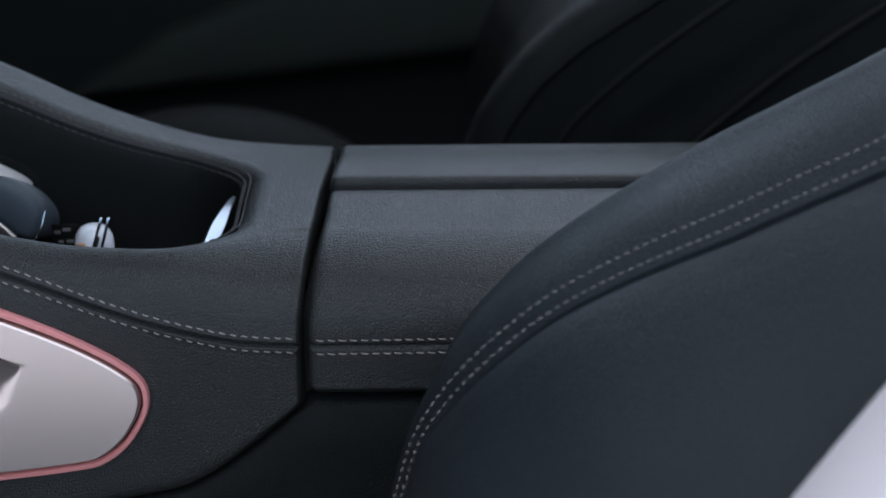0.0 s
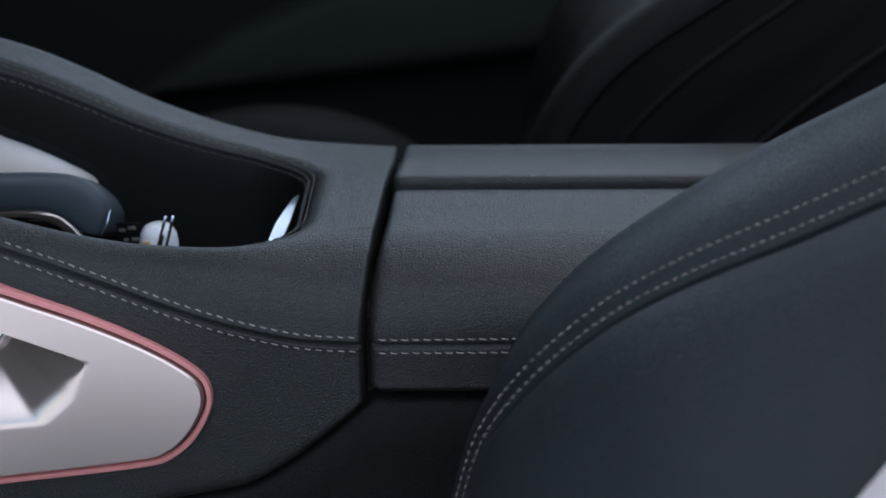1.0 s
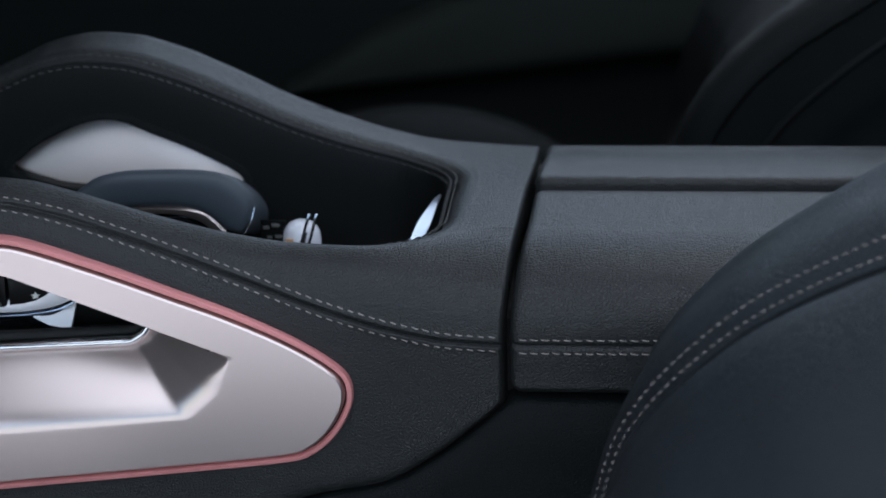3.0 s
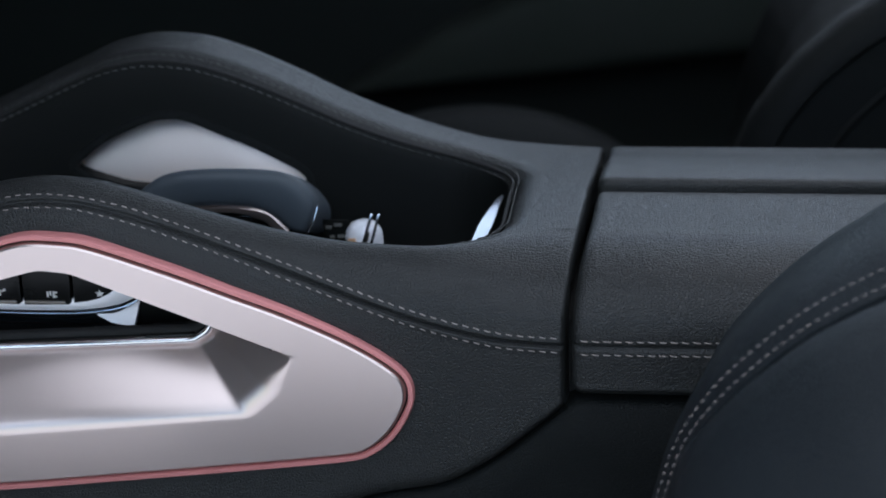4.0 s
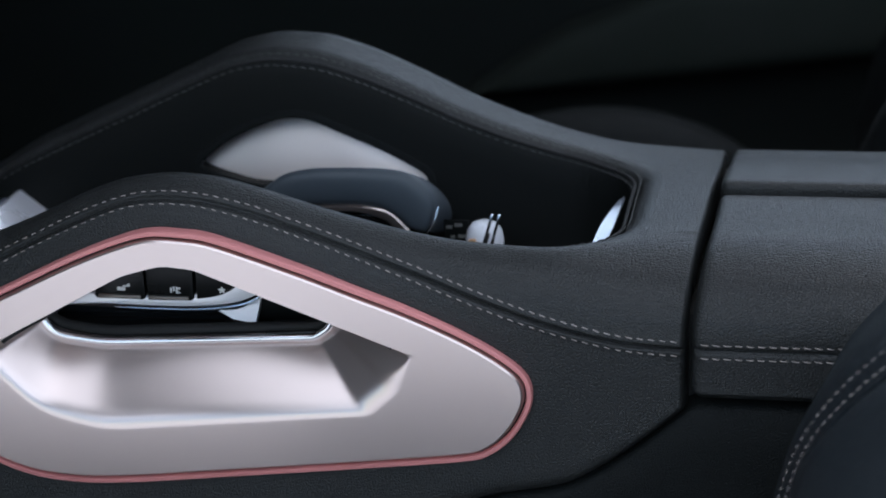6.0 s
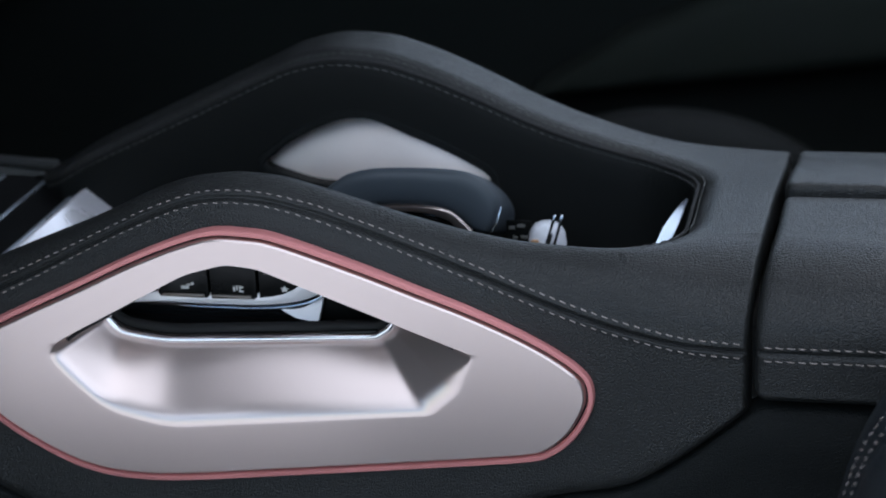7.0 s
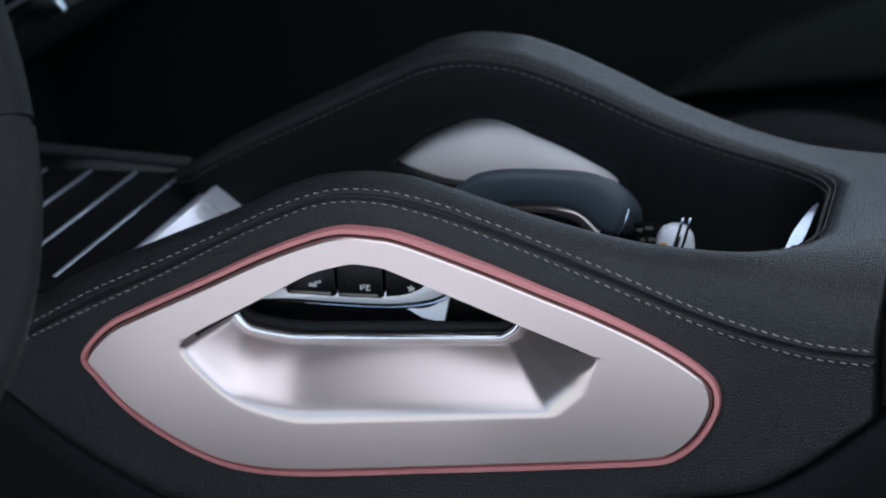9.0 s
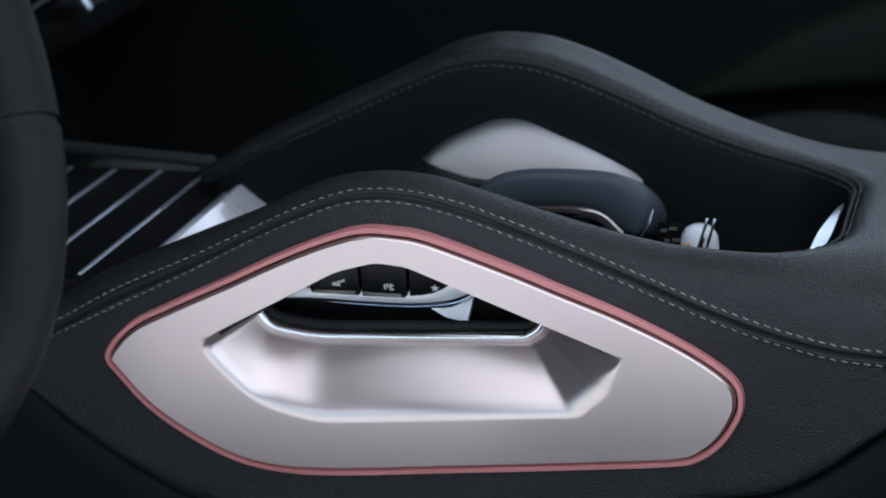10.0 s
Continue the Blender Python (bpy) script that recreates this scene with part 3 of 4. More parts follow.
# ---- glossy switch pod seen through the grab handle
pod = empty("switch_pod", (-0.34, 1.01, 0.745), "gloss black switch pod with a chrome bar and three buttons", "switch")
part("housing", rounded_box((0.20, 0.012, 0.07), (-0.345, 1.026, 0.757), 0.004, 2, pose(0, 0, 0, -18)), BUTTON_BLACK, pod)
BEZEL = [(-0.4235, 0.7522), (-0.4009, 0.7535), (-0.372, 0.7532), (-0.3435, 0.7536), (-0.3223, 0.7560), (-0.3081, 0.7605), (-0.2975, 0.7685)]
low_edge = [tuple(p) for p in curve_through(BEZEL, 40)]
part("bezel", prism(low_edge + [(-0.3060, 0.7740), (-0.318, 0.768), (-0.345, 0.7605), (-0.400, 0.7605), (-0.4090, 0.7605)], 1.0040, 1.0120, 0.0008, 2), SILVER, pod, "bright silver bezel round the buttons")
part("chrome_line", tube([(x + 0.001, 1.0062, z - 0.0026) for x, z in low_edge[8:]], lambda f: 0.0002 + 0.0005 * min(1, f * 2), 8), CHROME, pod, "thin chrome line under the bezel")
rows = []
for i in range(49):
    x = -0.432 + 0.130 * i / 48
    back = 0.020 * (1 - math.sqrt(max(0, 1 - min(1, max(0, (x + 0.324) / 0.022)) ** 2)))
    rows.append([Vector((x, y + back, z)) for y, z in curve_through([(1.0040, 0.7600), (1.0062, 0.7535), (1.0100, 0.7460), (1.0125, 0.7390), (1.0130, 0.7320)], 14)])
wedge = [(-0.3297, 1.0075, 0.7500), (-0.3040, 1.0115, 0.7580), (-0.3068, 1.0050, 0.7435), (-0.3200, 1.0045, 0.7462)]
bm = bmesh.new()
ends = [[bm.verts.new((x, y + d, z)) for x, y, z in wedge] for d in (0.0, 0.006)]
for q in ends + [[ends[0][k], ends[0][(k + 1) % 4], ends[1][(k + 1) % 4], ends[1][k]] for k in range(4)]:
    bm.faces.new(q)
bmesh.ops.recalc_face_normals(bm, faces=bm.faces)
part("bezel_end", bm, SILVER, pod, "bright silver end of the bezel")
part("fascia", sheet(rows), GLOSS, pod, "gloss black fascia under the buttons", angle=60)
part("recess", rounded_box((0.060, 0.006, 0.050), (-0.275, 1.018, 0.752), 0.002, 2), BUTTON_BLACK, pod)

# ---- driver's seat backrest
seat = empty("driver_seat", (0.25, 0.72, FLOOR), "blue-black leather driver seat backrest with twin-stitched bolster", "car seat")
RIDGE = [(-0.010, 0.60), (-0.006, 0.66), (-0.001, 0.705), (0.003, 0.732), (0.010, 0.758), (0.025, 0.795), (0.042, 0.819), (0.069, 0.846), (0.110, 0.875), (0.147, 0.898), (0.190, 0.921), (0.234, 0.945), (0.30, 0.985), (0.36, 1.04), (0.42, 1.12)]
CREASE = [(-0.012, 0.64), (-0.006, 0.69), (-0.001, 0.725), (0.005, 0.749), (0.013, 0.775), (0.026, 0.794), (0.046, 0.815), (0.073, 0.837), (0.108, 0.856), (0.152, 0.875), (0.184, 0.890), (0.217, 0.905), (0.28, 0.935), (0.34, 0.985), (0.40, 1.06)]
ridge, crease = curve_through(RIDGE, 90) + np.array((0.003, -0.003)), curve_through(CREASE, 90)
YC, YR = 0.80, 0.88


def seat_rows():
    bolster, centre, lines = [], [], ([], [])
    for i in range(90):
        a, b = max(i - 1, 0), min(i + 1, 89)
        tr = ridge[b] - ridge[a]
        tr /= np.linalg.norm(tr)
        n = Vector((-tr[1], 0, tr[0]))
        C, R = Vector((crease[i][0], YC, crease[i][1])), Vector((ridge[i][0], YR, ridge[i][1]))
        row = [C - n * 0.022 + Vector((0, 0.008, 0)), C - n * 0.010 + Vector((0, 0.0045, 0)), C - n * 0.003 + Vector((0, 0.0035, 0))]
        for k in range(1, 21):
            f = k / 20
            row.append(C.lerp(R, f) + n * (0.010 * math.sin(math.pi * f) * (1 - 0.6 * f)))
        for k in range(1, 17):
            q = math.pi * 0.62 * k / 16
            row.append(R + Vector((0, 0.045 * math.sin(q), 0)) - n * (0.045 * (1 - math.cos(q))))
        row.append(R + Vector((0, 0.04, 0)) - n * 0.16)
        bolster.append(row)
        for s, f in enumerate((0.222, 0.102)):
            p = C.lerp(R, f) + n * (0.010 * math.sin(math.pi * f) * (1 - 0.6 * f))
            lines[s].append((p, n * 0.8 + Vector((0, -0.6, 0))))
        row = [C - n * 0.020 + Vector((0, 0.003, 0)), C - n * 0.006 + Vector((0, 0.0018, 0)), C - n * 0.0005 + Vector((0, 0.0008, 0)), C + n * 0.0018 - Vector((0, 0.002, 0)), C + n * 0.0028 - Vector((0, 0.005, 0))]
        for k in range(1, 25):
            f = k / 24
            y = 0.005 + 0.36 * f
            g = min(1, y / 0.20)
            row.append(C - Vector((0, y, 0)) - n * (0.001 - 0.0040 * (1 - f) ** 6 - 0.003 * math.sin(math.pi * min(1, f * 3)) + 0.078 * g * g * (3 - 2 * g)))
        centre.append(row)
    return bolster, centre, lines


bolster, centre, lines = seat_rows()
bol = part("side_bolster", sheet(bolster), SEAT_LEATHER, seat)
part("back_panel", sheet(centre), SEAT_LEATHER, seat)
for l in lines:
    part("stitching", stitches([p for p, n in l], [n for p, n in l], 0.0047, 0.0032, 0.00022), THREAD, bol, "row of pale grey thread stitches")
part("seat_cushion", rounded_box((0.46, 0.44, 0.09), (-0.16, 0.70, 0.478), 0.03, 4, pose(0, 0, 0, 0, 4, 0)), SEAT_LEATHER, seat)
part("seat_base", rounded_box((0.40, 0.36, 0.03), (-0.10, 0.71, 0.434), 0.01, 2), PLASTIC, seat)

# ---- white door pillar beside the seat
pillar = [(0.235, 0.55), (0.140, 0.805), (0.151, 0.822), (0.168, 0.847), (0.186, 0.873), (0.26, 0.965), (0.34, 1.10), (0.40, 1.30), (0.44, 1.60), (0.60, 1.60), (0.60, 0.55)]
thing("door_pillar", prism(pillar, 0.60, 0.66, 0.004, 3), WHITE, "white painted door pillar beside the driver seat", "car pillar", kind="structure")


# ---------------------------------------------------------------- inside the console bin
def revolve(profile_rz, at, n=28, turn=None):
    """A turned shape: (radius, height) pairs about the upright through a place."""
    rows = [[Vector((r * math.cos(2 * math.pi * k / n), r * math.sin(2 * math.pi * k / n), z)) for k in range(n)] for r, z in profile_rz]
    bm = sheet(rows, closed_v=True)
    bmesh.ops.transform(bm, matrix=Matrix.Translation(at) @ (turn or Matrix()), verts=bm.verts)
    return capped(bm)


# the far rail's silver panel, seen through its opening
far_panel = empty("far_grab_handle_panel", (-0.31, 1.19, 0.80), "satin silver grab handle panel in the far console rail", "trim panel")
big = inset(window, -0.018)
bm = prism([tuple(p) for p in big[::2]], 0.0, 0.008, 0.002, 2)
bmesh.ops.transform(bm, matrix=Matrix.Translation((0, 1.1790, 0.80)) @ pose(0, 0, 0, -19) @ Matrix.Translation((0, 0, -0.80)), verts=bm.verts)
part("frame", bm, PALE_SATIN, far_panel)


def far_wall(x, z):
    """How far across the bin's far wall stands at a height."""
    lo, hi = 1.10, 1.20
    for _ in range(30):
        m = (lo + hi) / 2
        lo, hi = (m, hi) if console_top(x, m) < z else (lo, m)
    return lo


rows = []
for d, dy in ((-0.0050, 0.0003), (-0.0043, -0.0006), (-0.0004, -0.0009), (0.0006, -0.0002), (0.0006, 0.009)):
    rows.append([Vector((x, far_wall(x, z) + dy, z)) for x, z in inset(window, d)])
part("opening_rim", sheet(rows, closed_v=True), DARK_LEATHER, far_panel, "dark rim of the opening")

# palm rest over the touch control
rest = empty("palm_rest", (-0.27, 1.11, TRAY), "dark blue-black palm rest with a silver edge", "palm rest")
PALM = [(-0.326, 0.787), (-0.3215, 0.7975), (-0.3121, 0.8055), (-0.3041, 0.8100), (-0.2924, 0.8130), (-0.279, 0.8143), (-0.260, 0.8148), (-0.2411, 0.8144), (-0.2281, 0.8122), (-0.2199, 0.8070), (-0.2136, 0.7990), (-0.2112, 0.7910), (-0.2134, 0.7815), (-0.2182, 0.7742), (-0.2275, 0.7767), (-0.2376, 0.7852), (-0.2469, 0.7894), (-0.2611, 0.7909), (-0.2821, 0.7905), (-0.3032, 0.7880), (-0.3180, 0.7850)]
palm = even(curve_through(PALM, 240, True), 96, True)
SPINE = [np.array(q) for q in ((-0.312, 0.7945), (-0.292, 0.8010), (-0.262, 0.8028), (-0.240, 0.8010), (-0.2275, 0.7930), (-0.2190, 0.7840))]


def to_spine(p, f):
    """A point of the outline drawn towards the cushion's middle line."""
    best = None
    for a, b in zip(SPINE, SPINE[1:]):
        k = min(1, max(0, np.dot(p - a, b - a) / np.dot(b - a, b - a)))
        q = a + (b - a) * k
        if best is None or np.dot(p - q, p - q) < np.dot(p - best, p - best):
            best = q
    return p + (best - p) * f


rows = []
for y, f in ((1.0785, 0.97), (1.0786, 0.75), (1.0789, 0.5), (1.0795, 0.3), (1.0806, 0.16), (1.0823, 0.06), (1.0850, 0.0), (1.100, 0.0), (1.125, 0.02), (1.142, 0.10), (1.149, 0.25), (1.151, 0.5), (1.1515, 0.97)):
    loop = [to_spine(np.array(q), f) for q in palm]
    rows.append([Vector((x, y, z - 0.40 * max(0.0, y - 1.085))) for x, z in loop])
part("cushion", capped(sheet(rows, closed_v=True)), PAD, rest, angle=60)
upper = curve_through([(-0.318, 0.7840), (-0.283, 0.7904), (-0.2599, 0.7914), (-0.2424, 0.7895), (-0.234, 0.7836), (-0.2275, 0.7760)], 40)
lower = curve_through([(-0.318, 0.7790), (-0.283, 0.7855), (-0.2602, 0.7864), (-0.2440, 0.7822), (-0.2372, 0.7765), (-0.2320, 0.7700)], 40)
rows = [[Vector((u[0], 1.092, u[1])), Vector((u[0], 1.0822, u[1])), Vector((u[0] * 0.8 + v[0] * 0.2, 1.0810, u[1] * 0.8 + v[1] * 0.2)), Vector((u[0] * 0.2 + v[0] * 0.8, 1.0816, u[1] * 0.2 + v[1] * 0.8)), Vector((v[0], 1.0830, v[1])), Vector((v[0], 1.092, v[1]))] for u, v in zip(upper, lower)]
part("silver_edge", capped(sheet(rows, closed_v=True)), SATIN, rest, "polished silver edge under the palm rest")
part("foot", rounded_box((0.085, 0.05, 0.055), (-0.285, 1.118, 0.755), 0.006, 2), GLOSS, rest)
part("bright_line", tube([(-0.2180, 1.084, 0.7725), (-0.2128, 1.086, 0.7805), (-0.2108, 1.09, 0.789)], 0.0005, 6), CHROME, rest)

# cup holder clip with two blades
clip = empty("cup_holder_clip", (-0.186, 1.112, TRAY), "pale plastic cup holder clip with two metal blades", "clip")
part("body", revolve([(0.0118, 0.0), (0.0120, 0.014), (0.0112, 0.020), (0.0085, 0.0245), (0.0045, 0.0265)], (-0.186, 1.112, 0.7455), 24), CLEAR, clip)
for x, lean in ((-0.1855, 17), (-0.1805, 15)):
    part("blade", rounded_box((0.0019, 0.0012, 0.028), (x + 0.002, 1.1015, 0.7665), 0.0005, 2, pose(0, 0, 0, -8, lean, 0)), CHROME, clip, "thin bright metal blade")
part("amber_insert", rounded_box((0.005, 0.002, 0.006), (-0.192, 1.1003, 0.7615), 0.0008, 2), AMBER, clip, "small amber insert")
part("slot", rounded_box((0.0022, 0.003, 0.014), (-0.1835, 1.1003, 0.7620), 0.0006, 2, pose(0, 0, 0, 0, 15, 0)), RUBBER, clip)
card = thing("clear_wrapper", rounded_box((0.012, 0.001, 0.022), (-0.165, 1.118, 0.766), 0.0004, 1, pose(0, 0, 0, 0, 14, 20)), material("grey_film", (0.06, 0.065, 0.06), 0.3), "dull grey plastic film scrap beside the clip", "wrapper")
card.data.transform(Matrix.Translation((0, 0, -0.0265)))
tray_print = empty("tray_marking", (-0.204, 1.112, TRAY), "worn pale print on the dark tray", "marking")
for x, z, w in ((-0.2085, 0.7675, 0.004), (-0.2025, 0.7690, 0.005), (-0.2065, 0.7610, 0.003), (-0.2005, 0.7615, 0.005)):
    part("printed_bar", rounded_box((w, 0.0006, 0.0022), (x, 1.112, z), 0.0002, 1), material("dull_print", (0.13, 0.13, 0.12), 0.6), tray_print)
part("plate", rounded_box((0.016, 0.001, 0.046), (-0.2040, 1.1135, 0.749), 0.0003, 1), SHADED_BLACK, tray_print)

# bright plate on the bin's rear wall
plate = empty("socket_plate", (-0.108, 1.05, 0.76), "satin silver plate on the rear wall of the bin", "trim plate")
a, b = curve_through([(-0.0997, 1.1300, 0.7828), (-0.1028, 1.0900, 0.7788), (-0.1048, 1.0550, 0.7802), (-0.1073, 1.0300, 0.7795)], 16), curve_through([(-0.1031, 1.1300, 0.7801), (-0.1105, 1.0900, 0.7791), (-0.1123, 1.0550, 0.7798), (-0.1152, 1.0300, 0.7773)], 16)
bmp = sheet([[Vector(p) for p in (u, u * 0.7 + v * 0.3 + np.array((0, -0.0006, 0)), u * 0.3 + v * 0.7 + np.array((0, -0.0006, 0)), v)] for u, v in zip(a, b)])
bmesh.ops.solidify(bmp, geom=bmp.faces[:], thickness=0.0015)
part("plate", bmp, STRIP, plate)

# ---------------------------------------------------------------- switches in the grab handle
def icon_boxes(kind):
    """Little printed signs, as flat bars."""
    if kind == 0:
        return [(-0.0015, 0, 0.0050, 0.0022), (0.0010, 0.0018, 0.0030, 0.0010), (0.0032, 0.0024, 0.0016, 0.0018)]
    if kind == 1:
        return [(-0.0024, 0, 0.0012, 0.0032), (-0.0006, 0.0008, 0.0010, 0.0030), (0.0012, 0, 0.0011, 0.0042), (0.0026, 0.0012, 0.0016, 0.0010), (0.0026, -0.0014, 0.0014, 0.0010)]
    return []


OUTLINES = (
    [(-0.4025, 0.7578), (-0.3738, 0.7575), (-0.3720, 0.7590), (-0.3725, 0.790), (-0.395, 0.790), (-0.4035, 0.7625), (-0.4040, 0.7595)],
    [(-0.3708, 0.7574), (-0.3440, 0.7578), (-0.3425, 0.7592), (-0.3415, 0.792), (-0.3710, 0.792)],
    [(-0.3408, 0.7590), (-0.3330, 0.7600), (-0.3255, 0.7620), (-0.3195, 0.7650), (-0.3130, 0.7700), (-0.3090, 0.790), (-0.3400, 0.790)],
)
for k, out in enumerate(OUTLINES):
    x0, x1 = (-0.4035, -0.3725, -0.3408)[k], (-0.3722, -0.3428, -0.3130)[k]
    button = part("button", prism(out, 1.0020, 1.012, 0.0009, 2), BUTTON_BLACK, pod)
    if k < 2:
        part("button_ledge", rounded_box((x1 - x0 - 0.005, 0.0024, 0.0026), ((x0 + x1) / 2, 1.0016, 0.7597), 0.0009, 2), SMOKED, button, "smoked metal ledge")
    cx = (-0.3850, -0.3535, -0.3246)[k]
    bm = bmesh.new()
    for dx, dz, w, h in icon_boxes(k):
        add = rounded_box((w, 0.0003, h), (cx + dx, 1.0018, 0.7645 + dz), 0.0001, 1)
        tmp = bpy.data.meshes.new("tmp")
        add.to_mesh(tmp)
        add.free()
        bm.from_mesh(tmp)
        bpy.data.meshes.remove(tmp)
    if k == 2:
        star = [(cx + (0.0030 if i % 2 == 0 else 0.0013) * math.sin(math.pi * i / 5), 0.7655 + (0.0026 if i % 2 == 0 else 0.0011) * math.cos(math.pi * i / 5)) for i in range(10)]
        f = bm.faces.new([bm.verts.new((x, 1.0016, z)) for x, z in star])
    part("sign", bm, ICON, button, "small white printed sign")
part("touch_pad", rounded_box((0.030, 0.020, 0.003), (-0.282, 1.000, 0.7440), 0.0012, 2, pose(0, 0, 0, 0, -4, 0)), PLASTIC, pod)

# ---------------------------------------------------------------- roller cover ahead of the bin
cover = empty("roller_cover", (-0.66, 1.08, 0.74), "gloss black cover with thin chrome strips before the bin", "cover")
part("panel", rounded_box((0.36, 0.214, 0.05), (-0.690, 1.107, 0.734), 0.002, 2), COVER_BLACK, cover)
for k in range(9):
    x = -0.5270 if k == 0 else -0.5235 - 0.0360 * k
    part("chrome_strip", rounded_box((0.0032, 0.204, 0.0012), (x, 1.107, 0.7595), 0.0004, 1), STRIP, cover, "thin bright strip")
part("back_bar", rounded_box((0.26, 0.012, 0.0075), (-0.690, 1.2260, 0.7700), 0.003, 2, pose(0, 0, 0, 0, 3.6, 0)), PLASTIC, cover, "dark rounded bar along the far edge")
part("handle_block", prism([(-0.5205, 0.757), (-0.5180, 0.7655), (-0.5145, 0.7665), (-0.4945, 0.7520), (-0.4945, 0.745), (-0.5205, 0.745)], 1.045, 1.187, 0.0012, 2), BRIGHT, cover, "bright satin silver handle block")

# ---------------------------------------------------------------- steering wheel
wheel = empty("steering_wheel", (-0.49, 0.62, 0.97), "black leather steering wheel with a split rim seam", "steering wheel")
TURN = Matrix.Translation((-0.486, 0.620, 1.010)) @ pose(0, 0, 0, 0, 90 - 20, 0)


def ring(a0, a1, n, r_minor, bulge=0.0):
    rows = []
    for i in range(n + 1):
        a = a0 + (a1 - a0) * i / n
        rows.append([TURN @ Vector(((0.182 + r_minor * math.cos(q)) * math.cos(a), (0.182 + r_minor * math.cos(q)) * math.sin(a), r_minor * 1.25 * math.sin(q))) for q in (2 * math.pi * k / 20 for k in range(20))])
    return capped(sheet(rows, closed_v=True))


part("upper_rim", ring(math.radians(61.5), math.radians(298.5), 80, 0.0172), WHEEL_LEATHER, wheel)
part("lower_rim", ring(math.radians(-60), math.radians(60), 80, 0.0172), WHEEL_LEATHER, wheel, "smooth leather lower half of the rim")
part("rim_seam", ring(math.radians(60), math.radians(61.5), 3, 0.0158), RUBBER, wheel)
bm = rounded_box((0.10, 0.12, 0.05), (0, 0, -0.01), 0.02, 4, None)
bmesh.ops.transform(bm, matrix=TURN, verts=bm.verts)
part("hub", bm, PLASTIC, wheel)
for s in (-1, 1):
    bm = rounded_box((0.035, 0.12, 0.016), (0.0, s * 0.115, 0), 0.006, 2)
    bmesh.ops.transform(bm, matrix=TURN, verts=bm.verts)
    part("spoke", bm, PLASTIC, wheel)
part("column", tube([TURN @ Vector((0, 0, -0.03)), TURN @ Vector((0, 0, -0.36))], 0.035, 16), PLASTIC, wheel)

# chrome-framed vent low on the dashboard
vent = empty("dashboard_vent", (-0.783, 1.47, 0.823), "chrome framed air vent low on the dashboard", "vent")
VT = Matrix.Translation((-0.810, 1.44, 0.823)) @ pose(0, 0, 0, 0, -28, 0)


def vent_box(size, at, r):
    bm = rounded_box(size, at, r, 2)
    bmesh.ops.transform(bm, matrix=VT, verts=bm.verts)
    return bm


part("housing", vent_box((0.100, 0.09, 0.066), (-0.006, 0.056, 0.006), 0.008), PLASTIC, vent)
part("frame", vent_box((0.100, 0.009, 0.068), (-0.006, 0.006, 0.006), 0.003), CHROME, vent, "bright chrome vent frame")
part("mouth", vent_box((0.060, 0.006, 0.034), (-0.006, 0.001, 0.010), 0.002), GLOSS, vent)
for k in range(3):
    part("slat", vent_box((0.056, 0.004, 0.003), (-0.006, -0.003, 0.000 + 0.010 * k), 0.001), STRIP, vent)

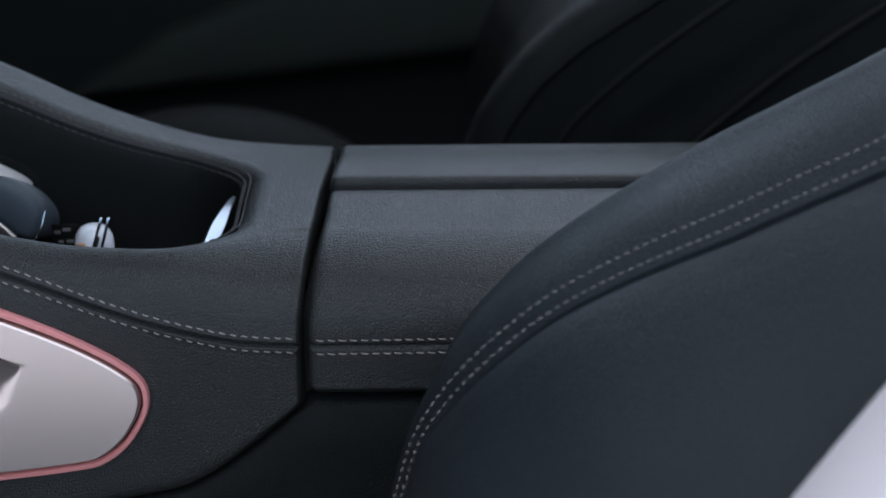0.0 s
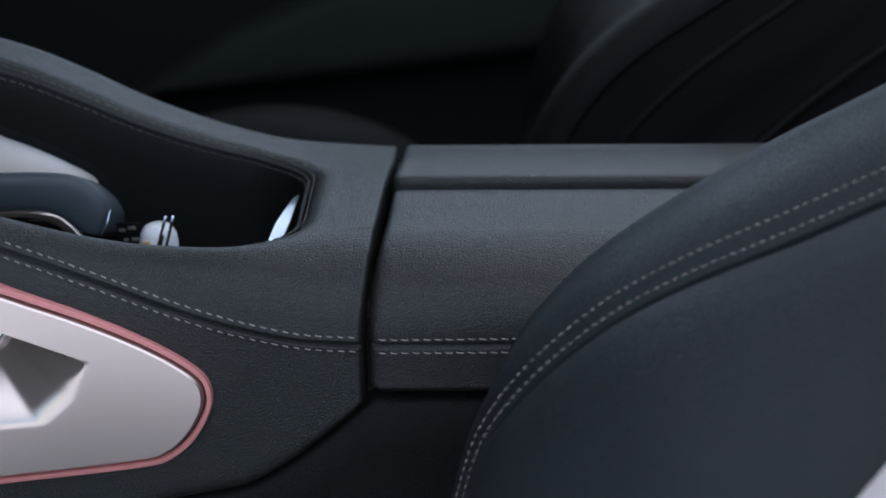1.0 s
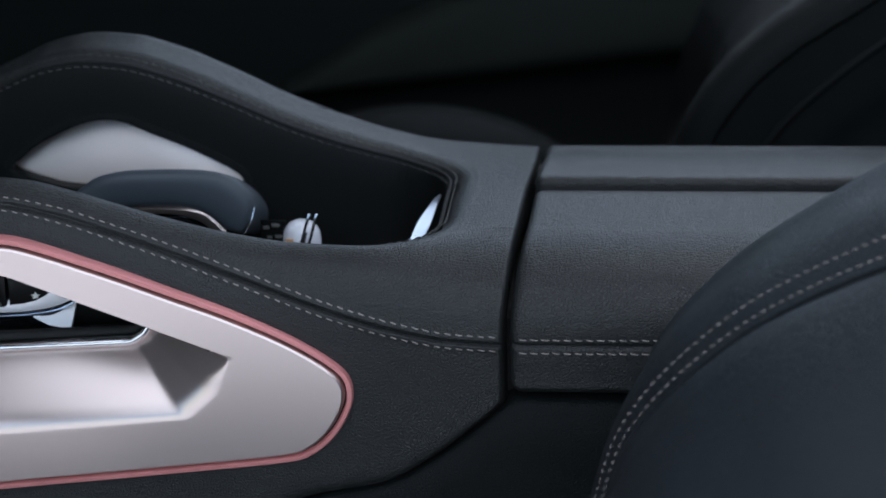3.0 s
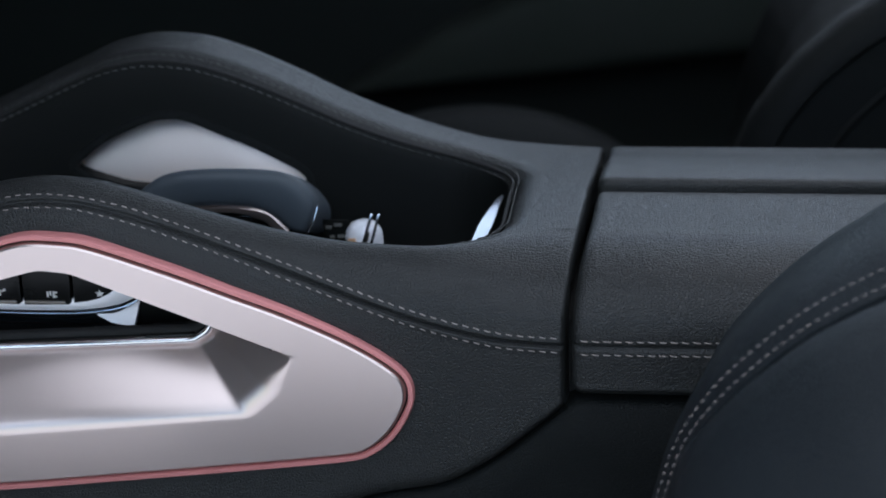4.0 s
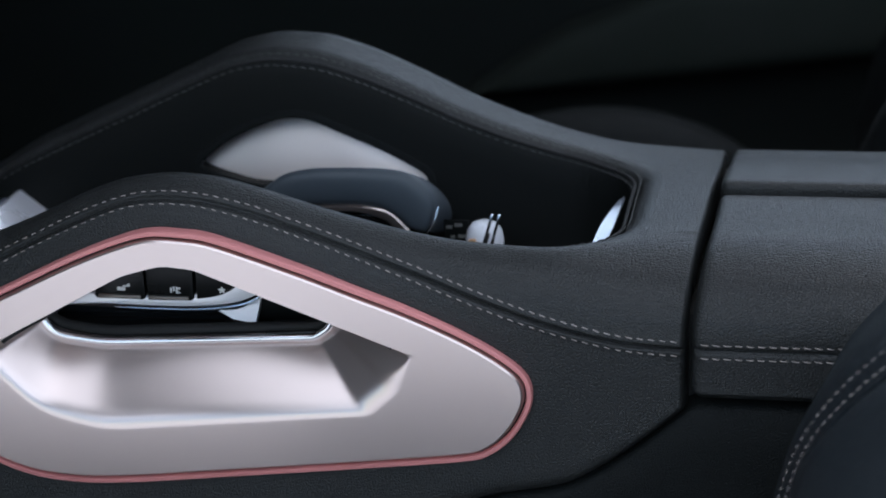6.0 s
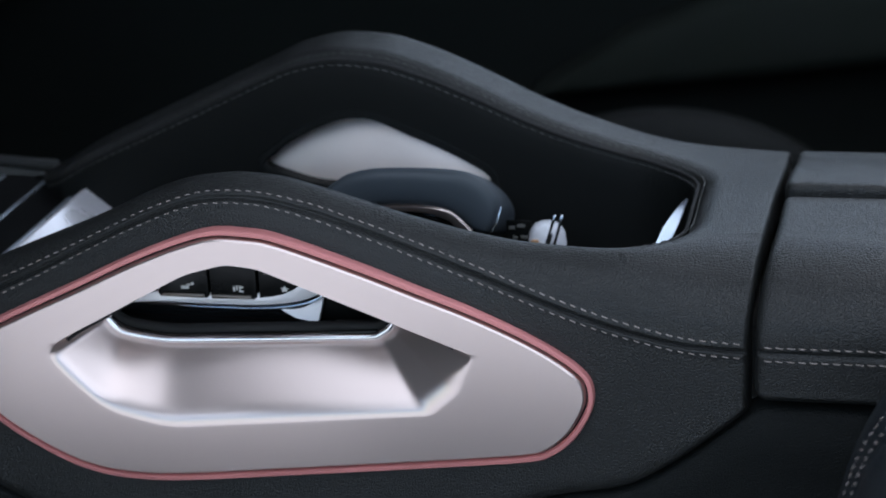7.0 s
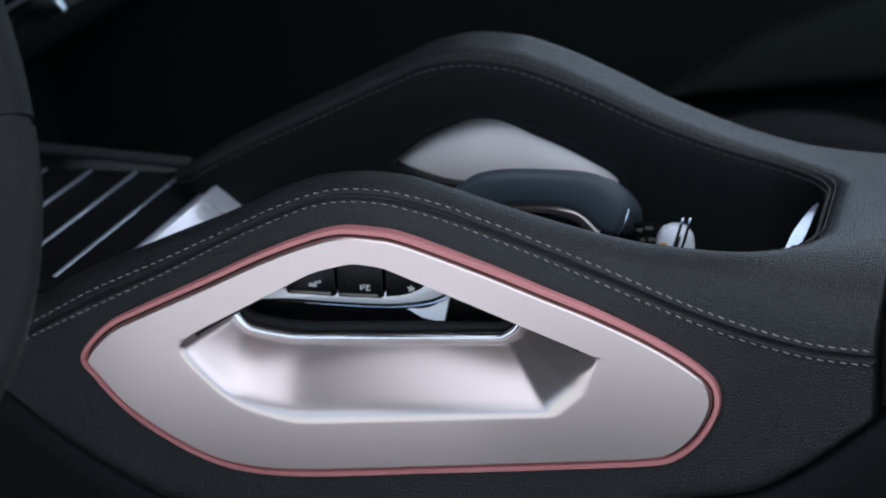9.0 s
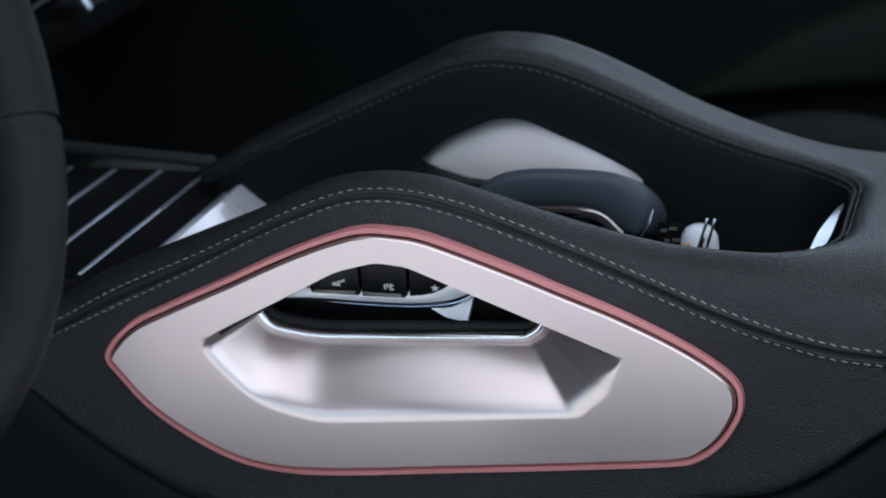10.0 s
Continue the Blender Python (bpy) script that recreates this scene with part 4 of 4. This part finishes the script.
# ---------------------------------------------------------------- passenger seat
pseat = empty("passenger_seat", (0.35, 1.62, FLOOR), "black leather passenger seat with piped bolster seams", "car seat")
FRONT = [(0.020, 0.55), (0.036, 0.66), (0.048, 0.710), (0.057, 0.734), (0.069, 0.759), (0.095, 0.794), (0.128, 0.824), (0.153, 0.841), (0.21, 0.88), (0.30, 0.95), (0.40, 1.08), (0.46, 1.22)]
front = curve_through(FRONT, 70)
rows = []
for i in range(70):
    a, b = max(i - 1, 0), min(i + 1, 69)
    t = front[b] - front[a]
    t /= np.linalg.norm(t)
    n = Vector((-t[1], 0, t[0]))
    P = Vector((front[i][0], 1.40, front[i][1]))
    row = [P - n * 0.30 + Vector((0, 0.02, 0)), P - n * 0.20 + Vector((0, 0.012, 0))]
    row += [P - n * (0.20 - 0.172 * k / 12) + Vector((0, 0.012 - 0.012 * k / 12 + 0.004 * math.exp(-((k - 6) / 0.5) ** 2), 0)) for k in range(1, 13)]
    row += [P - n * (0.024 * (1 - math.sin(q))) + Vector((0, 0.024 * (1 - math.cos(q)) - 0.004, 0)) for q in np.linspace(0, math.pi / 2, 9)]
    row += [P - n * 0.006 + Vector((0, 0.05, 0)), P - n * 0.045 + Vector((0, 0.10, 0)), P - n * 0.055 + Vector((0, 0.35, 0)), P - n * 0.035 + Vector((0, 0.42, 0)), P - n * 0.07 + Vector((0, 0.46, 0)), P - n * 0.30 + Vector((0, 0.45, 0))]
    rows.append(row)
pback = part("backrest", sheet(rows), DARK_LEATHER, pseat)
# raised near-black bars stand in for the shade in the seam grooves
for knots in ([(0.118, 0.70), (0.130, 0.736), (0.172, 0.780), (0.246, 0.837), (0.34, 0.90)], [(0.21, 0.70), (0.235, 0.732), (0.301, 0.788), (0.369, 0.836), (0.46, 0.90)]):
    part("seam", tube([(x, 1.4045, z) for x, z in curve_through(knots, 40)], 0.0045, 8), SHADED_BLACK, pback, "near-black bar in place of a seam groove's shade")
part("seat_cushion", rounded_box((0.50, 0.46, 0.13), (-0.17, 1.63, 0.515), 0.045, 4, pose(0, 0, 0, 0, 5, 0)), DARK_LEATHER, pseat)

part("cushion_bolster", tube([(-0.33 + 0.30 * i / 24, 1.80, 0.575 + 0.012 * math.sin(math.pi * i / 24)) for i in range(25)], lambda f: 0.010 + 0.043 * math.sin(math.pi * f) ** 0.6, 16), DARK_LEATHER, pseat, "raised side bolster of the seat cushion")

# upper inlay on the far door, its faint light put in as a lighter colour
DOOR_LIT = material("door_lit_trim", (0.015, 0.0205, 0.015), 0.85, grain=0.3, scale=900, kind="noise")
part("inlay", prism([(-0.37, 0.561), (-0.2226, 0.577), (-0.088, 0.592), (0.097, 0.614), (0.30, 0.63), (0.30, 0.70), (0.097, 0.70), (-0.124, 0.69), (-0.2514, 0.64)], 2.085, 2.20, 0.02, 3), DOOR_LIT, door, "grey-green door inlay, coloured lighter for its faintly lit area")
